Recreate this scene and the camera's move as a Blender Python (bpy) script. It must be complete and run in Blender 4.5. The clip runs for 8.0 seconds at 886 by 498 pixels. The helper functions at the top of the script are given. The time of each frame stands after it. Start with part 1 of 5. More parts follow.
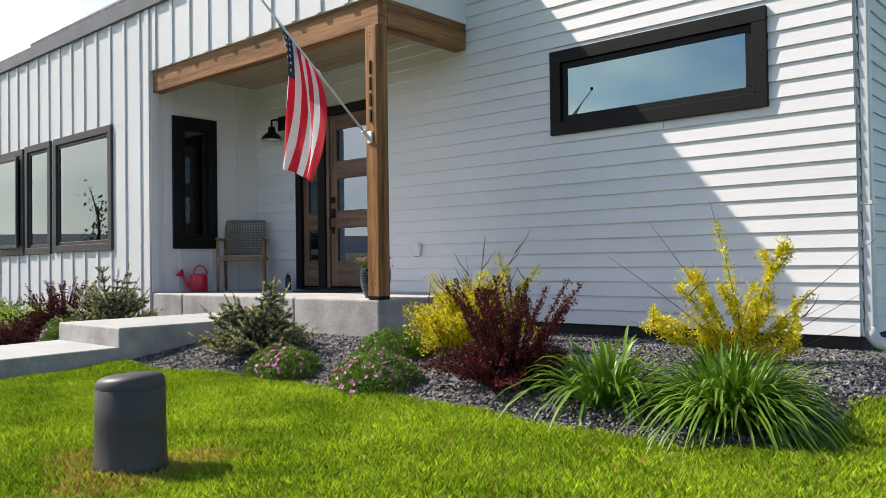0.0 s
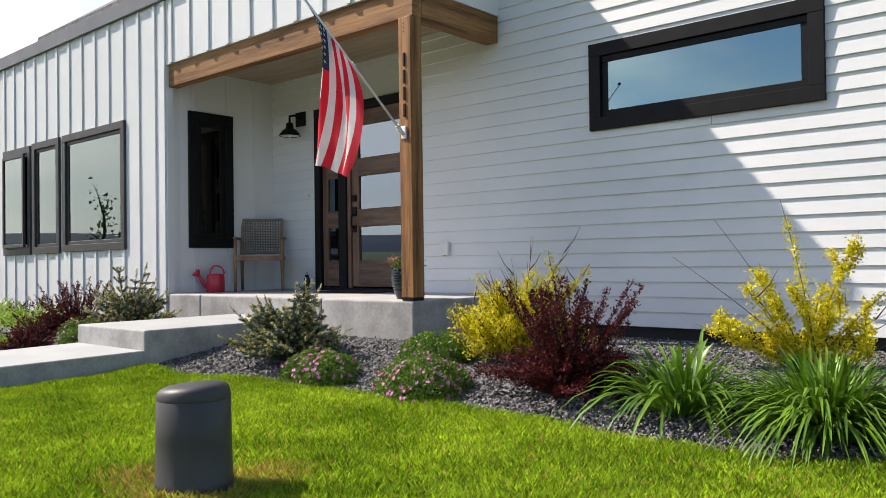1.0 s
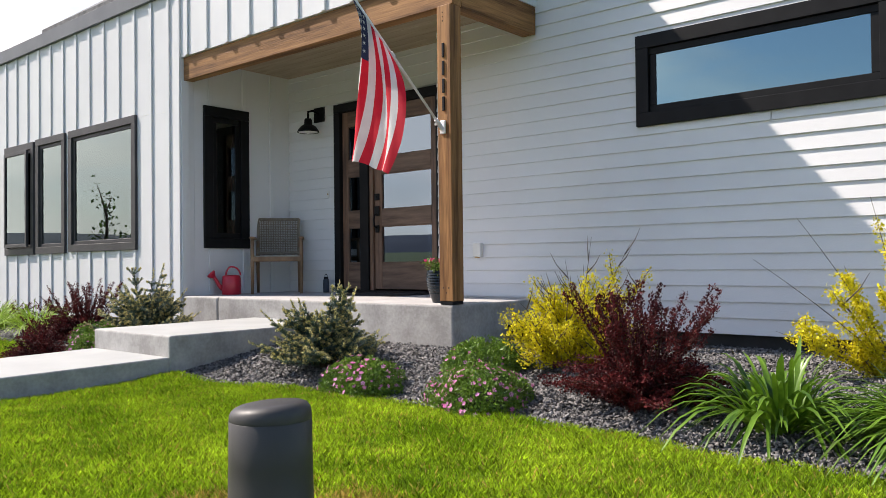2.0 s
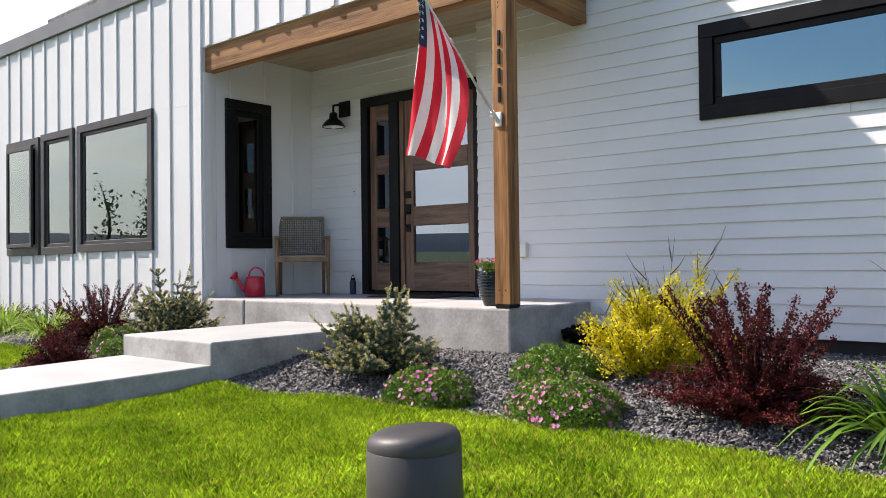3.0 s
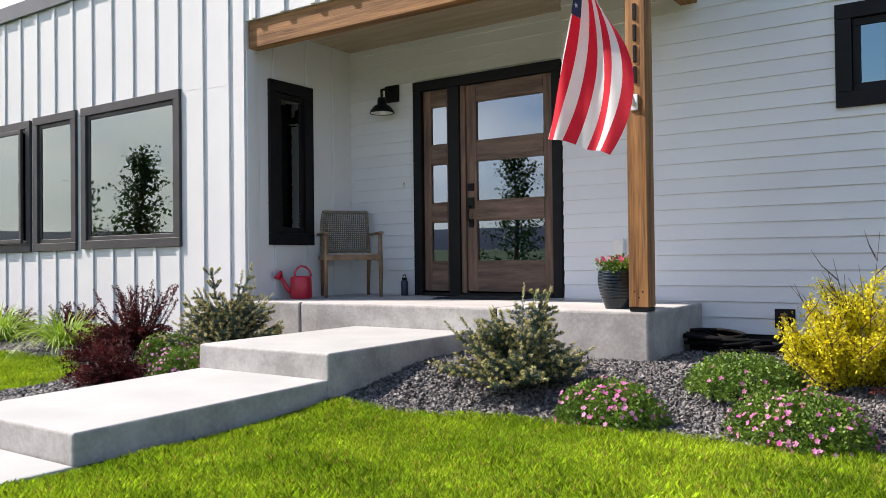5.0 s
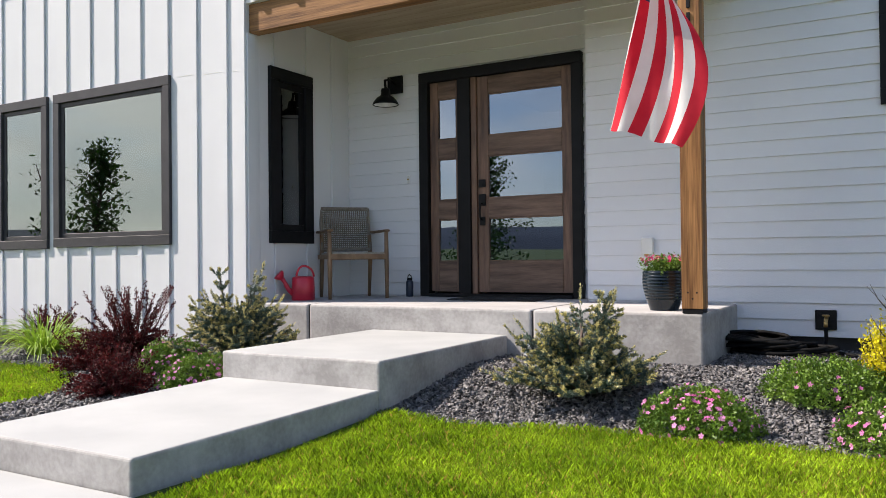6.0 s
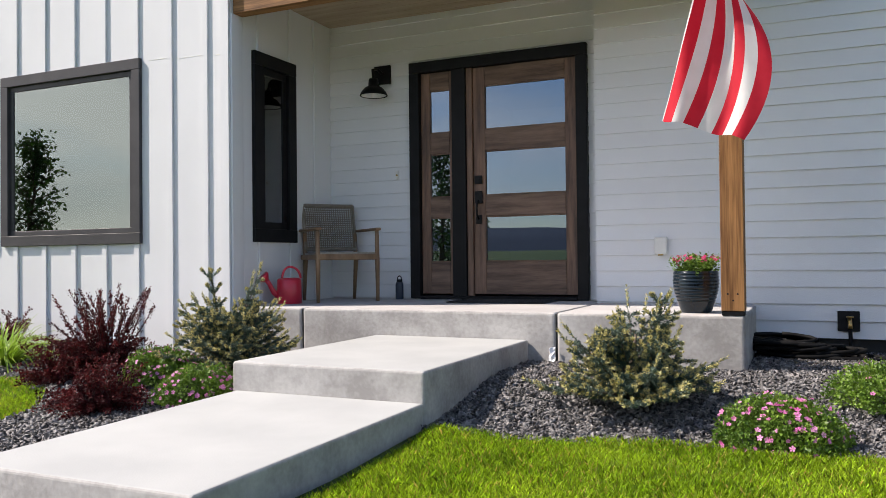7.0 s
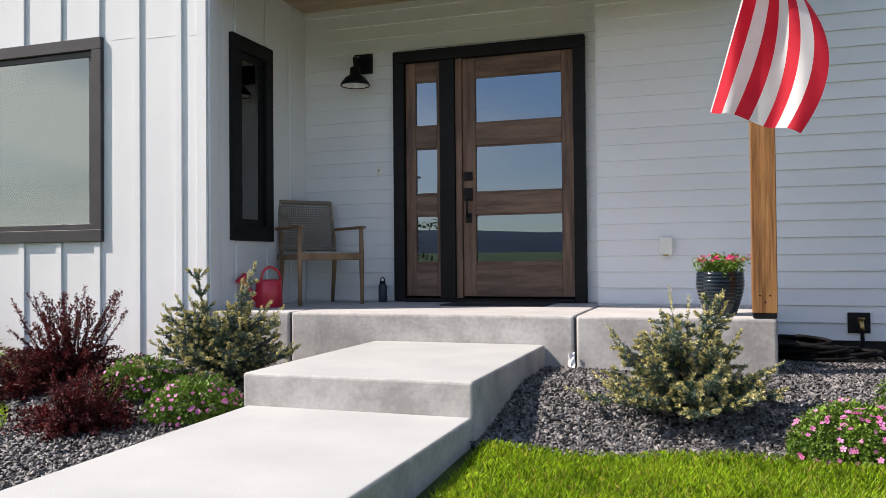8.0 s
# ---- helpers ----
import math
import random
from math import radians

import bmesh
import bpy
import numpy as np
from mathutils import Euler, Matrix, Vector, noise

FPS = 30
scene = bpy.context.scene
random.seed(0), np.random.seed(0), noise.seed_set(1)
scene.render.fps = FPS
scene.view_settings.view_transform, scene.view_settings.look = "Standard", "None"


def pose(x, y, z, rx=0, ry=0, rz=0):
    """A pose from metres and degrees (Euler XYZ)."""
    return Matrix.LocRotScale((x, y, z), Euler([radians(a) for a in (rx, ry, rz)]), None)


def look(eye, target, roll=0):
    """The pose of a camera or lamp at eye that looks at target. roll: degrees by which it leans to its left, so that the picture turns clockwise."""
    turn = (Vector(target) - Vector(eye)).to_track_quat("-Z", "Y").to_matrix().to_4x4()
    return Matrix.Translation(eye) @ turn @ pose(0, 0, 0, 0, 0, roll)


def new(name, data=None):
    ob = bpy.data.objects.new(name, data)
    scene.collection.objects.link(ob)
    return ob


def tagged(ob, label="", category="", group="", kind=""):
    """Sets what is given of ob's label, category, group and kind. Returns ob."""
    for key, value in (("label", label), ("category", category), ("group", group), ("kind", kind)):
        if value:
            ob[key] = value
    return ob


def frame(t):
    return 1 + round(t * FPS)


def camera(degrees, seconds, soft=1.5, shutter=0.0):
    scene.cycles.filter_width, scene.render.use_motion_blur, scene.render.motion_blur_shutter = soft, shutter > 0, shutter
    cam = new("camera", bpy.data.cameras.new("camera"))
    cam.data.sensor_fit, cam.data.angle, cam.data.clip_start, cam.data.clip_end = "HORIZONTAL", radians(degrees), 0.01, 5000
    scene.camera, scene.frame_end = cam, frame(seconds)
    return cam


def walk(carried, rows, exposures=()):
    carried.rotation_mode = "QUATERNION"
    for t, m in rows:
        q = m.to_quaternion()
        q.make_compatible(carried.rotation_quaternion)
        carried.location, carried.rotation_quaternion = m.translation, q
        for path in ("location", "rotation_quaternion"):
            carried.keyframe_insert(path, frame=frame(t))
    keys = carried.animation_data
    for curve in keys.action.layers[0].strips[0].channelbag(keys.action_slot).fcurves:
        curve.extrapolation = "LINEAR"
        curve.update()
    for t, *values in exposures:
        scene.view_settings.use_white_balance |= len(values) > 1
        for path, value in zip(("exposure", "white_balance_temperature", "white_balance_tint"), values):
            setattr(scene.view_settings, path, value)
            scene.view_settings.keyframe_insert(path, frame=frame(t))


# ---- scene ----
cam = camera(58.1, 8.0, soft=0.6)
PATH = [
    (0, (0.182, 0.319, 1.041), (-1.151, 1.809, 1.075), -0.8),
    (0.5, (-0.022, 0.285, 1.028), (-1.348, 1.782, 1.065), -0.7),
    (1, (-0.259, 0.26, 1.05), (-1.579, 1.762, 1.082), -0.8),
    (1.5, (-0.511, 0.267, 1.056), (-1.823, 1.777, 1.089), -0.7),
    (3, (-1.451, 0.194, 1.076), (-2.722, 1.738, 1.109), -0.7),
    (3.5, (-1.81, 0.14, 1.077), (-3.056, 1.704, 1.11), -0.7),
    (4, (-2.181, 0.053, 1.071), (-3.395, 1.641, 1.107), -0.7),
    (4.5, (-2.568, -0.039, 1.086), (-3.744, 1.578, 1.117), -0.7),
    (6, (-3.739, -0.171, 1.097), (-4.736, 1.562, 1.121), -0.6),
    (6.5, (-4.128, -0.15, 1.097), (-5.043, 1.628, 1.122), -0.6),
    (7, (-4.504, -0.111, 1.092), (-5.332, 1.71, 1.118), -0.6),
    (7.5, (-4.883, -0.058, 1.084), (-5.615, 1.803, 1.113), -0.5),
    (8, (-5.214, 0.017, 1.081), (-5.852, 1.913, 1.111), -0.5),
]
walk(cam, [(t, look(eye, target, roll)) for t, eye, target, roll in PATH], ((0.0, 0.54, 7000, 14.0), (1.5, 0.60, 7000, 15.0), (3.5, 0.77, 7000, 17.5), (4.5, 0.77, 7000, 17.5), (6.5, 0.66, 7000, 16.5), (8.0, 0.63, 7000, 16.5)))

# ---- light ----
SUN = Vector((0.88, 0.365, -1.0)).normalized()          # the way the sunlight travels
sun_data = bpy.data.lights.new("sun", "SUN")
sun_data.energy, sun_data.angle, sun_data.color = 4.7, radians(0.6), (1.0, 0.955, 0.89)
sun = new("sun", sun_data)
sun.matrix_world = Matrix.Translation((-20, -6, 24)) @ SUN.to_track_quat("-Z", "Y").to_matrix().to_4x4()

world = bpy.data.worlds.new("sky")
scene.world = world
world.use_nodes = True
wn, wl = world.node_tree.nodes, world.node_tree.links
wn.clear()
w_out, w_bg = wn.new("ShaderNodeOutputWorld"), wn.new("ShaderNodeBackground")
w_sky, w_co, w_map = wn.new("ShaderNodeTexSky"), wn.new("ShaderNodeTexCoord"), wn.new("ShaderNodeMapping")
w_sky.sky_type, w_sky.sun_disc = "NISHITA", False
w_sky.dust_density, w_sky.ozone_density = 0.4, 2.5
w_sky.sun_elevation = math.asin(-SUN.z)
w_sky.sun_rotation = math.atan2(-SUN.x, -SUN.y)
w_map.inputs["Scale"].default_value = (1.0, 1.0, 3.2)
w_noise, w_ramp, w_mix = wn.new("ShaderNodeTexNoise"), wn.new("ShaderNodeValToRGB"), wn.new("ShaderNodeMix")
w_noise.inputs["Scale"].default_value, w_noise.inputs["Detail"].default_value = 2.6, 7.0
w_noise.inputs["Roughness"].default_value = 0.55
w_ramp.color_ramp.elements[0].position, w_ramp.color_ramp.elements[0].color = 0.40, (0.03, 0.03, 0.03, 1)
w_ramp.color_ramp.elements[1].position, w_ramp.color_ramp.elements[1].color = 0.68, (0.92, 0.92, 0.92, 1)
w_mix.data_type = "RGBA"
wl.new(w_co.outputs["Generated"], w_map.inputs["Vector"])
wl.new(w_map.outputs["Vector"], w_noise.inputs["Vector"])
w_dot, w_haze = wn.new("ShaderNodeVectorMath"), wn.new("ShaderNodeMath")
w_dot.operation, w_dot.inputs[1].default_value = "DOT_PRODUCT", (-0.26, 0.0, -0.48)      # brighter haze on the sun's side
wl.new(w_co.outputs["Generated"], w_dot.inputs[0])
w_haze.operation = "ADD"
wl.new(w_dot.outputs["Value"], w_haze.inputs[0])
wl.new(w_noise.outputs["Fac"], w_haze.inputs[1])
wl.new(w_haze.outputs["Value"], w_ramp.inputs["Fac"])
w_body, w_tone = wn.new("ShaderNodeTexNoise"), wn.new("ShaderNodeMix")
w_body.inputs["Scale"].default_value, w_body.inputs["Detail"].default_value = 1.4, 4.0
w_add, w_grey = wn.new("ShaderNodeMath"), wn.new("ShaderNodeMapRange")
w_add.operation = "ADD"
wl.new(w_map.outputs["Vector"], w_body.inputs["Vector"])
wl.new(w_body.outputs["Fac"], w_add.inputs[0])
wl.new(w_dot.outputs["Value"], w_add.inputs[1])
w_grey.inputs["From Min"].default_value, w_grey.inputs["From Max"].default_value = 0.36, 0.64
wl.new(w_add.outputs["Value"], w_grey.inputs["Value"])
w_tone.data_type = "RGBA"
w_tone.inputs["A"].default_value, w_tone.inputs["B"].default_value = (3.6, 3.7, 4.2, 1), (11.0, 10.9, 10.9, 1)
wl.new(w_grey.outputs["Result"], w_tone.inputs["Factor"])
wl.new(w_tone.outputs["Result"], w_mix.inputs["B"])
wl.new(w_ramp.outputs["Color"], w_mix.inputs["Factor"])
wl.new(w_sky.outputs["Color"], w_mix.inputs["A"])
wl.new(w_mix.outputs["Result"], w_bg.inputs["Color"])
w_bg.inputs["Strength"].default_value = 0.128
wl.new(w_bg.outputs["Background"], w_out.inputs["Surface"])


# ---- materials ----
def lin(r, g, b):
    return (r, g, b, 1.0)


def surface(name, c1, c2, size=6.0, fine=60.0, rough=0.6, bump=0.15, metal=0.0, stretch=(1, 1, 1), vary=0.0, island=0.0,
            spec=0.5, through_light=0.0, stains=0.25, coat=0.0):
    """A painted, mineral, wooden or leafy surface: two colours mixed at two scales, with fine relief.
    vary: lightness by object; island: lightness by loose piece; through_light: share that shines through."""
    m = bpy.data.materials.new(name)
    m.use_nodes = True
    n, l = m.node_tree.nodes, m.node_tree.links
    p = n["Principled BSDF"]
    out = n["Material Output"]
    co, mp = n.new("ShaderNodeTexCoord"), n.new("ShaderNodeMapping")
    geo_in = n.new("ShaderNodeNewGeometry")
    mp.inputs["Scale"].default_value = stretch
    l.new(geo_in.outputs["Position"], mp.inputs["Vector"])
    big, small = n.new("ShaderNodeTexNoise"), n.new("ShaderNodeTexNoise")
    big.inputs["Scale"].default_value, big.inputs["Detail"].default_value = size, 5.0
    small.inputs["Scale"].default_value, small.inputs["Detail"].default_value = fine, 4.0
    for t in (big, small):
        l.new(mp.outputs["Vector"], t.inputs["Vector"])
    ramp = n.new("ShaderNodeMapRange")
    ramp.inputs["From Min"].default_value, ramp.inputs["From Max"].default_value = 0.32, 0.68
    l.new(big.outputs["Fac"], ramp.inputs["Value"])
    add = n.new("ShaderNodeMath")
    add.operation = "MULTIPLY_ADD"
    l.new(small.outputs["Fac"], add.inputs[0])
    add.inputs[1].default_value = stains * 2
    l.new(ramp.outputs["Result"], add.inputs[2])
    sub = n.new("ShaderNodeMath")
    sub.operation, sub.use_clamp = "SUBTRACT", True
    l.new(add.outputs["Value"], sub.inputs[0])
    sub.inputs[1].default_value = stains
    mix = n.new("ShaderNodeMix")
    mix.data_type = "RGBA"
    mix.inputs["A"].default_value, mix.inputs["B"].default_value = lin(*c1), lin(*c2)
    l.new(sub.outputs["Value"], mix.inputs["Factor"])
    colour = mix.outputs["Result"]
    for amount, node, socket in ((vary, "ShaderNodeObjectInfo", "Random"), (island, "ShaderNodeNewGeometry", "Random Per Island")):
        if amount:
            rnd, rng_node, hsv = n.new(node), n.new("ShaderNodeMapRange"), n.new("ShaderNodeHueSaturation")
            l.new(rnd.outputs[socket], rng_node.inputs["Value"])
            rng_node.inputs["To Min"].default_value, rng_node.inputs["To Max"].default_value = 1 - amount, 1 + amount
            l.new(rng_node.outputs["Result"], hsv.inputs["Value"])
            l.new(colour, hsv.inputs["Color"])
            colour = hsv.outputs["Color"]
    l.new(colour, p.inputs["Base Color"])
    rr = n.new("ShaderNodeMapRange")
    l.new(small.outputs["Fac"], rr.inputs["Value"])
    rr.inputs["To Min"].default_value, rr.inputs["To Max"].default_value = max(0.02, rough - 0.1), min(1.0, rough + 0.1)
    l.new(rr.outputs["Result"], p.inputs["Roughness"])
    p.inputs["Metallic"].default_value = metal
    p.inputs["Specular IOR Level"].default_value = spec
    p.inputs["Coat Weight"].default_value = coat
    if bump:
        b = n.new("ShaderNodeBump")
        b.inputs["Strength"].default_value, b.inputs["Distance"].default_value = bump, 0.01
        l.new(small.outputs["Fac"], b.inputs["Height"])
        l.new(b.outputs["Normal"], p.inputs["Normal"])
    if through_light:
        tr, ms = n.new("ShaderNodeBsdfTranslucent"), n.new("ShaderNodeMixShader")
        l.new(colour, tr.inputs["Color"])
        ms.inputs["Fac"].default_value = through_light
        l.new(p.outputs["BSDF"], ms.inputs[1])
        l.new(tr.outputs["BSDF"], ms.inputs[2])
        l.new(ms.outputs["Shader"], out.inputs["Surface"])
    return m


def pane_glass(name, mirror, tint, sheen=(0.95, 0.97, 0.98)):
    """Window glass: a share of it mirrors, coloured by sheen, the rest lets the room show."""
    m = bpy.data.materials.new(name)
    m.use_nodes = True
    n, l = m.node_tree.nodes, m.node_tree.links
    n.remove(n["Principled BSDF"])
    g, t, s, fr, add = (n.new("ShaderNodeBsdfGlossy"), n.new("ShaderNodeBsdfTransparent"), n.new("ShaderNodeMixShader"),
                        n.new("ShaderNodeFresnel"), n.new("ShaderNodeMath"))
    g.inputs["Roughness"].default_value = 0.004
    g.inputs["Color"].default_value = lin(*sheen)
    t.inputs["Color"].default_value = lin(*tint)
    fr.inputs["IOR"].default_value = 1.5
    add.operation, add.use_clamp = "ADD", True
    add.inputs[1].default_value = mirror
    l.new(fr.outputs["Fac"], add.inputs[0])
    l.new(add.outputs["Value"], s.inputs["Fac"])
    l.new(t.outputs["BSDF"], s.inputs[1])
    l.new(g.outputs["BSDF"], s.inputs[2])
    l.new(s.outputs["Shader"], n["Material Output"].inputs["Surface"])
    return m


M_SIDING = surface("white_lap_paint", (0.70, 0.705, 0.71), (0.755, 0.758, 0.755), 1.3, 90, 0.55, 0.10, vary=0.02, stains=0.15)
M_BOARD = surface("white_board_paint", (0.65, 0.66, 0.67), (0.705, 0.715, 0.72), 1.1, 120, 0.55, 0.10, vary=0.015, stains=0.15)
M_BLACK = surface("black_trim", (0.006, 0.006, 0.0065), (0.010, 0.010, 0.011), 8, 150, 0.5, 0.08, spec=0.18)
M_BRONZE = surface("dark_window_trim", (0.042, 0.041, 0.044), (0.058, 0.056, 0.058), 5, 140, 0.5, 0.1, spec=0.3)
M_FASCIA = surface("grey_fascia", (0.10, 0.11, 0.125), (0.13, 0.14, 0.15), 3, 90, 0.5, 0.08)
M_SHINGLE = surface("grey_shingle", (0.10, 0.105, 0.11), (0.22, 0.22, 0.22), 14, 120, 0.9, 0.5, vary=0.2)
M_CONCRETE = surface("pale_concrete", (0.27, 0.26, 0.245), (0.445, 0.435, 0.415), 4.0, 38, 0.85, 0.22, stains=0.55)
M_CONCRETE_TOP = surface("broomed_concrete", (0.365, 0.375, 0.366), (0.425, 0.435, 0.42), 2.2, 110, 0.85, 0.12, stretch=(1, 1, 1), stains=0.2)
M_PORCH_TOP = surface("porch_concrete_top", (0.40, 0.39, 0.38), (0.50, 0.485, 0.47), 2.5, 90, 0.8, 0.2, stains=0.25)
M_FOUND = surface("foundation", (0.022, 0.022, 0.022), (0.045, 0.044, 0.042), 4, 80, 0.9, 0.3)
M_CEDAR_X = surface("stained_beam_along", (0.105, 0.044, 0.014), (0.37, 0.185, 0.070), 3.0, 20, 0.6, 0.2, stretch=(0.22, 5, 5), vary=0.05, stains=0.75, spec=0.25)
M_CEDAR_Y = surface("stained_beam_across", (0.105, 0.044, 0.014), (0.37, 0.185, 0.070), 3.0, 20, 0.6, 0.2, stretch=(5, 0.22, 5), vary=0.05, stains=0.75, spec=0.25)
M_CEDAR_Z = surface("stained_post", (0.105, 0.044, 0.014), (0.37, 0.185, 0.070), 3.0, 20, 0.6, 0.2, stretch=(5, 5, 0.22), vary=0.05, stains=0.75, spec=0.25)
M_SOFFIT = surface("soffit_boards", (0.34, 0.265, 0.18), (0.44, 0.35, 0.25), 3.0, 40, 0.7, 0.15, stretch=(0.5, 4, 4))
M_DOOR = surface("weathered_door_wood", (0.070, 0.035, 0.021), (0.215, 0.118, 0.074), 3.5, 24, 0.5, 0.25, stretch=(6, 6, 0.6), stains=0.4)
M_DOOR_X = surface("weathered_rail_wood", (0.080, 0.042, 0.026), (0.21, 0.125, 0.082), 3.5, 24, 0.5, 0.25, stretch=(0.6, 6, 6), stains=0.4)
M_GLASS = pane_glass("window_glass", 0.145, (0.55, 0.60, 0.58), (0.81, 0.95, 0.92))
# sheen of the door and high panes holds the mirrored sky's deep blue
M_GLASS_DOOR = pane_glass("door_glass", 0.20, (0.25, 0.28, 0.30), (0.62, 0.76, 0.90))
M_GLASS_HIGH = pane_glass("high_window_glass", 0.30, (0.30, 0.36, 0.36), (0.50, 0.74, 0.80))
M_GLASS_DIM = pane_glass("side_window_glass", 0.07, (0.35, 0.42, 0.40))
M_ROOM = surface("room_paint", (0.30, 0.31, 0.30), (0.36, 0.36, 0.35), 1.0, 30, 0.8, 0.05)
M_PLASTIC = surface("dark_grey_plastic", (0.036, 0.034, 0.033), (0.050, 0.047, 0.045), 4, 160, 0.50, 0.06, stains=0.2, spec=0.5)
M_HOSE = surface("black_rubber", (0.004, 0.004, 0.004), (0.008, 0.008, 0.008), 10, 120, 0.7, 0.1, spec=0.15)
M_WHITE_METAL = surface("white_metal", (0.72, 0.73, 0.73), (0.80, 0.80, 0.79), 6, 90, 0.35, 0.05)
M_SPOUT = surface("painted_downspout", (0.58, 0.62, 0.63), (0.66, 0.69, 0.69), 2, 60, 0.4, 0.06)
M_PLATE = surface("almond_plate", (0.70, 0.69, 0.64), (0.76, 0.75, 0.70), 6, 90, 0.45, 0.05)
M_BRASS = surface("brass", (0.38, 0.25, 0.09), (0.55, 0.37, 0.14), 20, 120, 0.35, 0.1, metal=0.9)
M_BLUE = surface("navy_steel", (0.015, 0.025, 0.045), (0.022, 0.035, 0.06), 9, 150, 0.4, 0.05)
M_RED = surface("red_enamel", (0.50, 0.012, 0.035), (0.58, 0.02, 0.045), 8, 120, 0.35, 0.05, coat=0.2)
M_TEAK = surface("teak", (0.15, 0.085, 0.042), (0.27, 0.165, 0.09), 10, 60, 0.6, 0.2, stretch=(1, 1, 0.4), stains=0.35)
M_ROPE = surface("woven_rope", (0.16, 0.135, 0.105), (0.26, 0.22, 0.175), 40, 220, 0.85, 0.4)
M_CUSHION = surface("seat_fabric", (0.27, 0.25, 0.215), (0.35, 0.325, 0.28), 25, 200, 0.9, 0.3)
M_GLAZE = surface("dark_teal_glaze", (0.004, 0.008, 0.013), (0.011, 0.021, 0.029), 8, 40, 0.14, 0.05, coat=0.1, spec=0.35)
M_MAT = surface("black_rubber_mat", (0.012, 0.012, 0.012), (0.03, 0.03, 0.03), 30, 200, 0.9, 0.5)
M_FLAG_RED = surface("red_cloth", (0.66, 0.010, 0.032), (0.74, 0.018, 0.042), 12, 300, 0.75, 0.2, through_light=0.42)
M_FLAG_WHITE = surface("white_cloth", (0.78, 0.77, 0.76), (0.84, 0.83, 0.82), 12, 300, 0.75, 0.2, through_light=0.42)
M_FLAG_BLUE = surface("navy_cloth", (0.018, 0.022, 0.075), (0.028, 0.034, 0.10), 12, 300, 0.75, 0.2, through_light=0.15)
M_LAWN = surface("lawn_thatch", (0.025, 0.050, 0.004), (0.066, 0.102, 0.009), 5, 140, 0.95, 0.8, stains=0.5)
M_GRASS = surface("grass_blade", (0.22, 0.385, 0.014), (0.50, 0.69, 0.040), 2.2, 60, 0.42, 0.0, island=0.55, through_light=0.38, stains=0.3)
M_DRY = surface("dry_grass_blade", (0.52, 0.38, 0.08), (0.66, 0.50, 0.14), 5, 60, 0.7, 0.0, island=0.3, through_light=0.3)
M_SLATE = surface("slate_chip", (0.055, 0.054, 0.057), (0.225, 0.215, 0.205), 22, 140, 0.55, 0.25, island=0.7, stains=0.3, spec=0.45)
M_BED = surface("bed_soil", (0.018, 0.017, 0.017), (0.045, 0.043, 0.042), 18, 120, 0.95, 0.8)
M_BARK = surface("grey_brown_bark", (0.07, 0.05, 0.038), (0.16, 0.12, 0.09), 14, 90, 0.9, 0.5)
M_REDSTEM = surface("dark_red_stem", (0.05, 0.02, 0.018), (0.10, 0.045, 0.035), 20, 90, 0.8, 0.2)
M_BARBERRY = surface("burgundy_leaf", (0.034, 0.006, 0.008), (0.140, 0.020, 0.019), 6, 60, 0.6, 0.0, island=0.55, through_light=0.22, spec=0.18)
M_YELLOW = surface("golden_leaf", (0.62, 0.53, 0.012), (0.80, 0.72, 0.04), 5, 60, 0.6, 0.0, island=0.3, through_light=0.35, spec=0.25)
M_LILY = surface("daylily_leaf", (0.038, 0.100, 0.007), (0.170, 0.310, 0.026), 4, 60, 0.38, 0.0, island=0.5, through_light=0.24, spec=0.45)
M_LIME = surface("lime_leaf", (0.20, 0.33, 0.022), (0.34, 0.50, 0.06), 4, 60, 0.42, 0.0, island=0.3, through_light=0.30)
M_GERANIUM = surface("small_green_leaf", (0.055, 0.125, 0.012), (0.20, 0.33, 0.04), 9, 60, 0.5, 0.0, island=0.35, through_light=0.25)
M_PINK = surface("pink_petal", (0.62, 0.10, 0.36), (0.82, 0.36, 0.62), 14, 60, 0.6, 0.0, island=0.25, through_light=0.3)
M_MAGENTA = surface("magenta_petal", (0.50, 0.015, 0.10), (0.66, 0.05, 0.20), 14, 60, 0.6, 0.0, island=0.3, through_light=0.3)
M_NEEDLE = surface("blue_green_needle", (0.043, 0.078, 0.060), (0.150, 0.205, 0.150), 8, 60, 0.5, 0.0, island=0.35, through_light=0.12)
M_TIP = surface("fresh_needle", (0.52, 0.47, 0.18), (0.70, 0.62, 0.30), 8, 60, 0.5, 0.0, island=0.25, through_light=0.25)
M_TREE = surface("tree_leaf", (0.03, 0.08, 0.015), (0.07, 0.15, 0.03), 2, 20, 0.5, 0.0, island=0.4, through_light=0.25)
M_HILL = surface("hazy_hill", (0.022, 0.035, 0.065), (0.034, 0.050, 0.082), 0.003, 0.03, 0.95, 0.0)
M_FIELD = surface("far_field", (0.040, 0.075, 0.012), (0.075, 0.10, 0.022), 0.03, 0.6, 0.95, 0.0)


# ---- building helpers ----
def place_under(ob, parent):
    if parent is not None:
        ob.parent = parent
        ob.matrix_parent_inverse = parent.matrix_basis.inverted()
    return ob


def thing(name, at, label, category, group="", kind=""):
    ob = new(name)
    ob.empty_display_size = 0.1
    ob.location = at
    return tagged(ob, label, category, group, kind)


def link_mesh(name, me, material, parent=None, label="", smooth=False):
    if material is not None:
        me.materials.append(material)
    if smooth:
        me.polygons.foreach_set("use_smooth", [True] * len(me.polygons))
    ob = place_under(new(name, me), parent)
    return tagged(ob, label) if label else ob


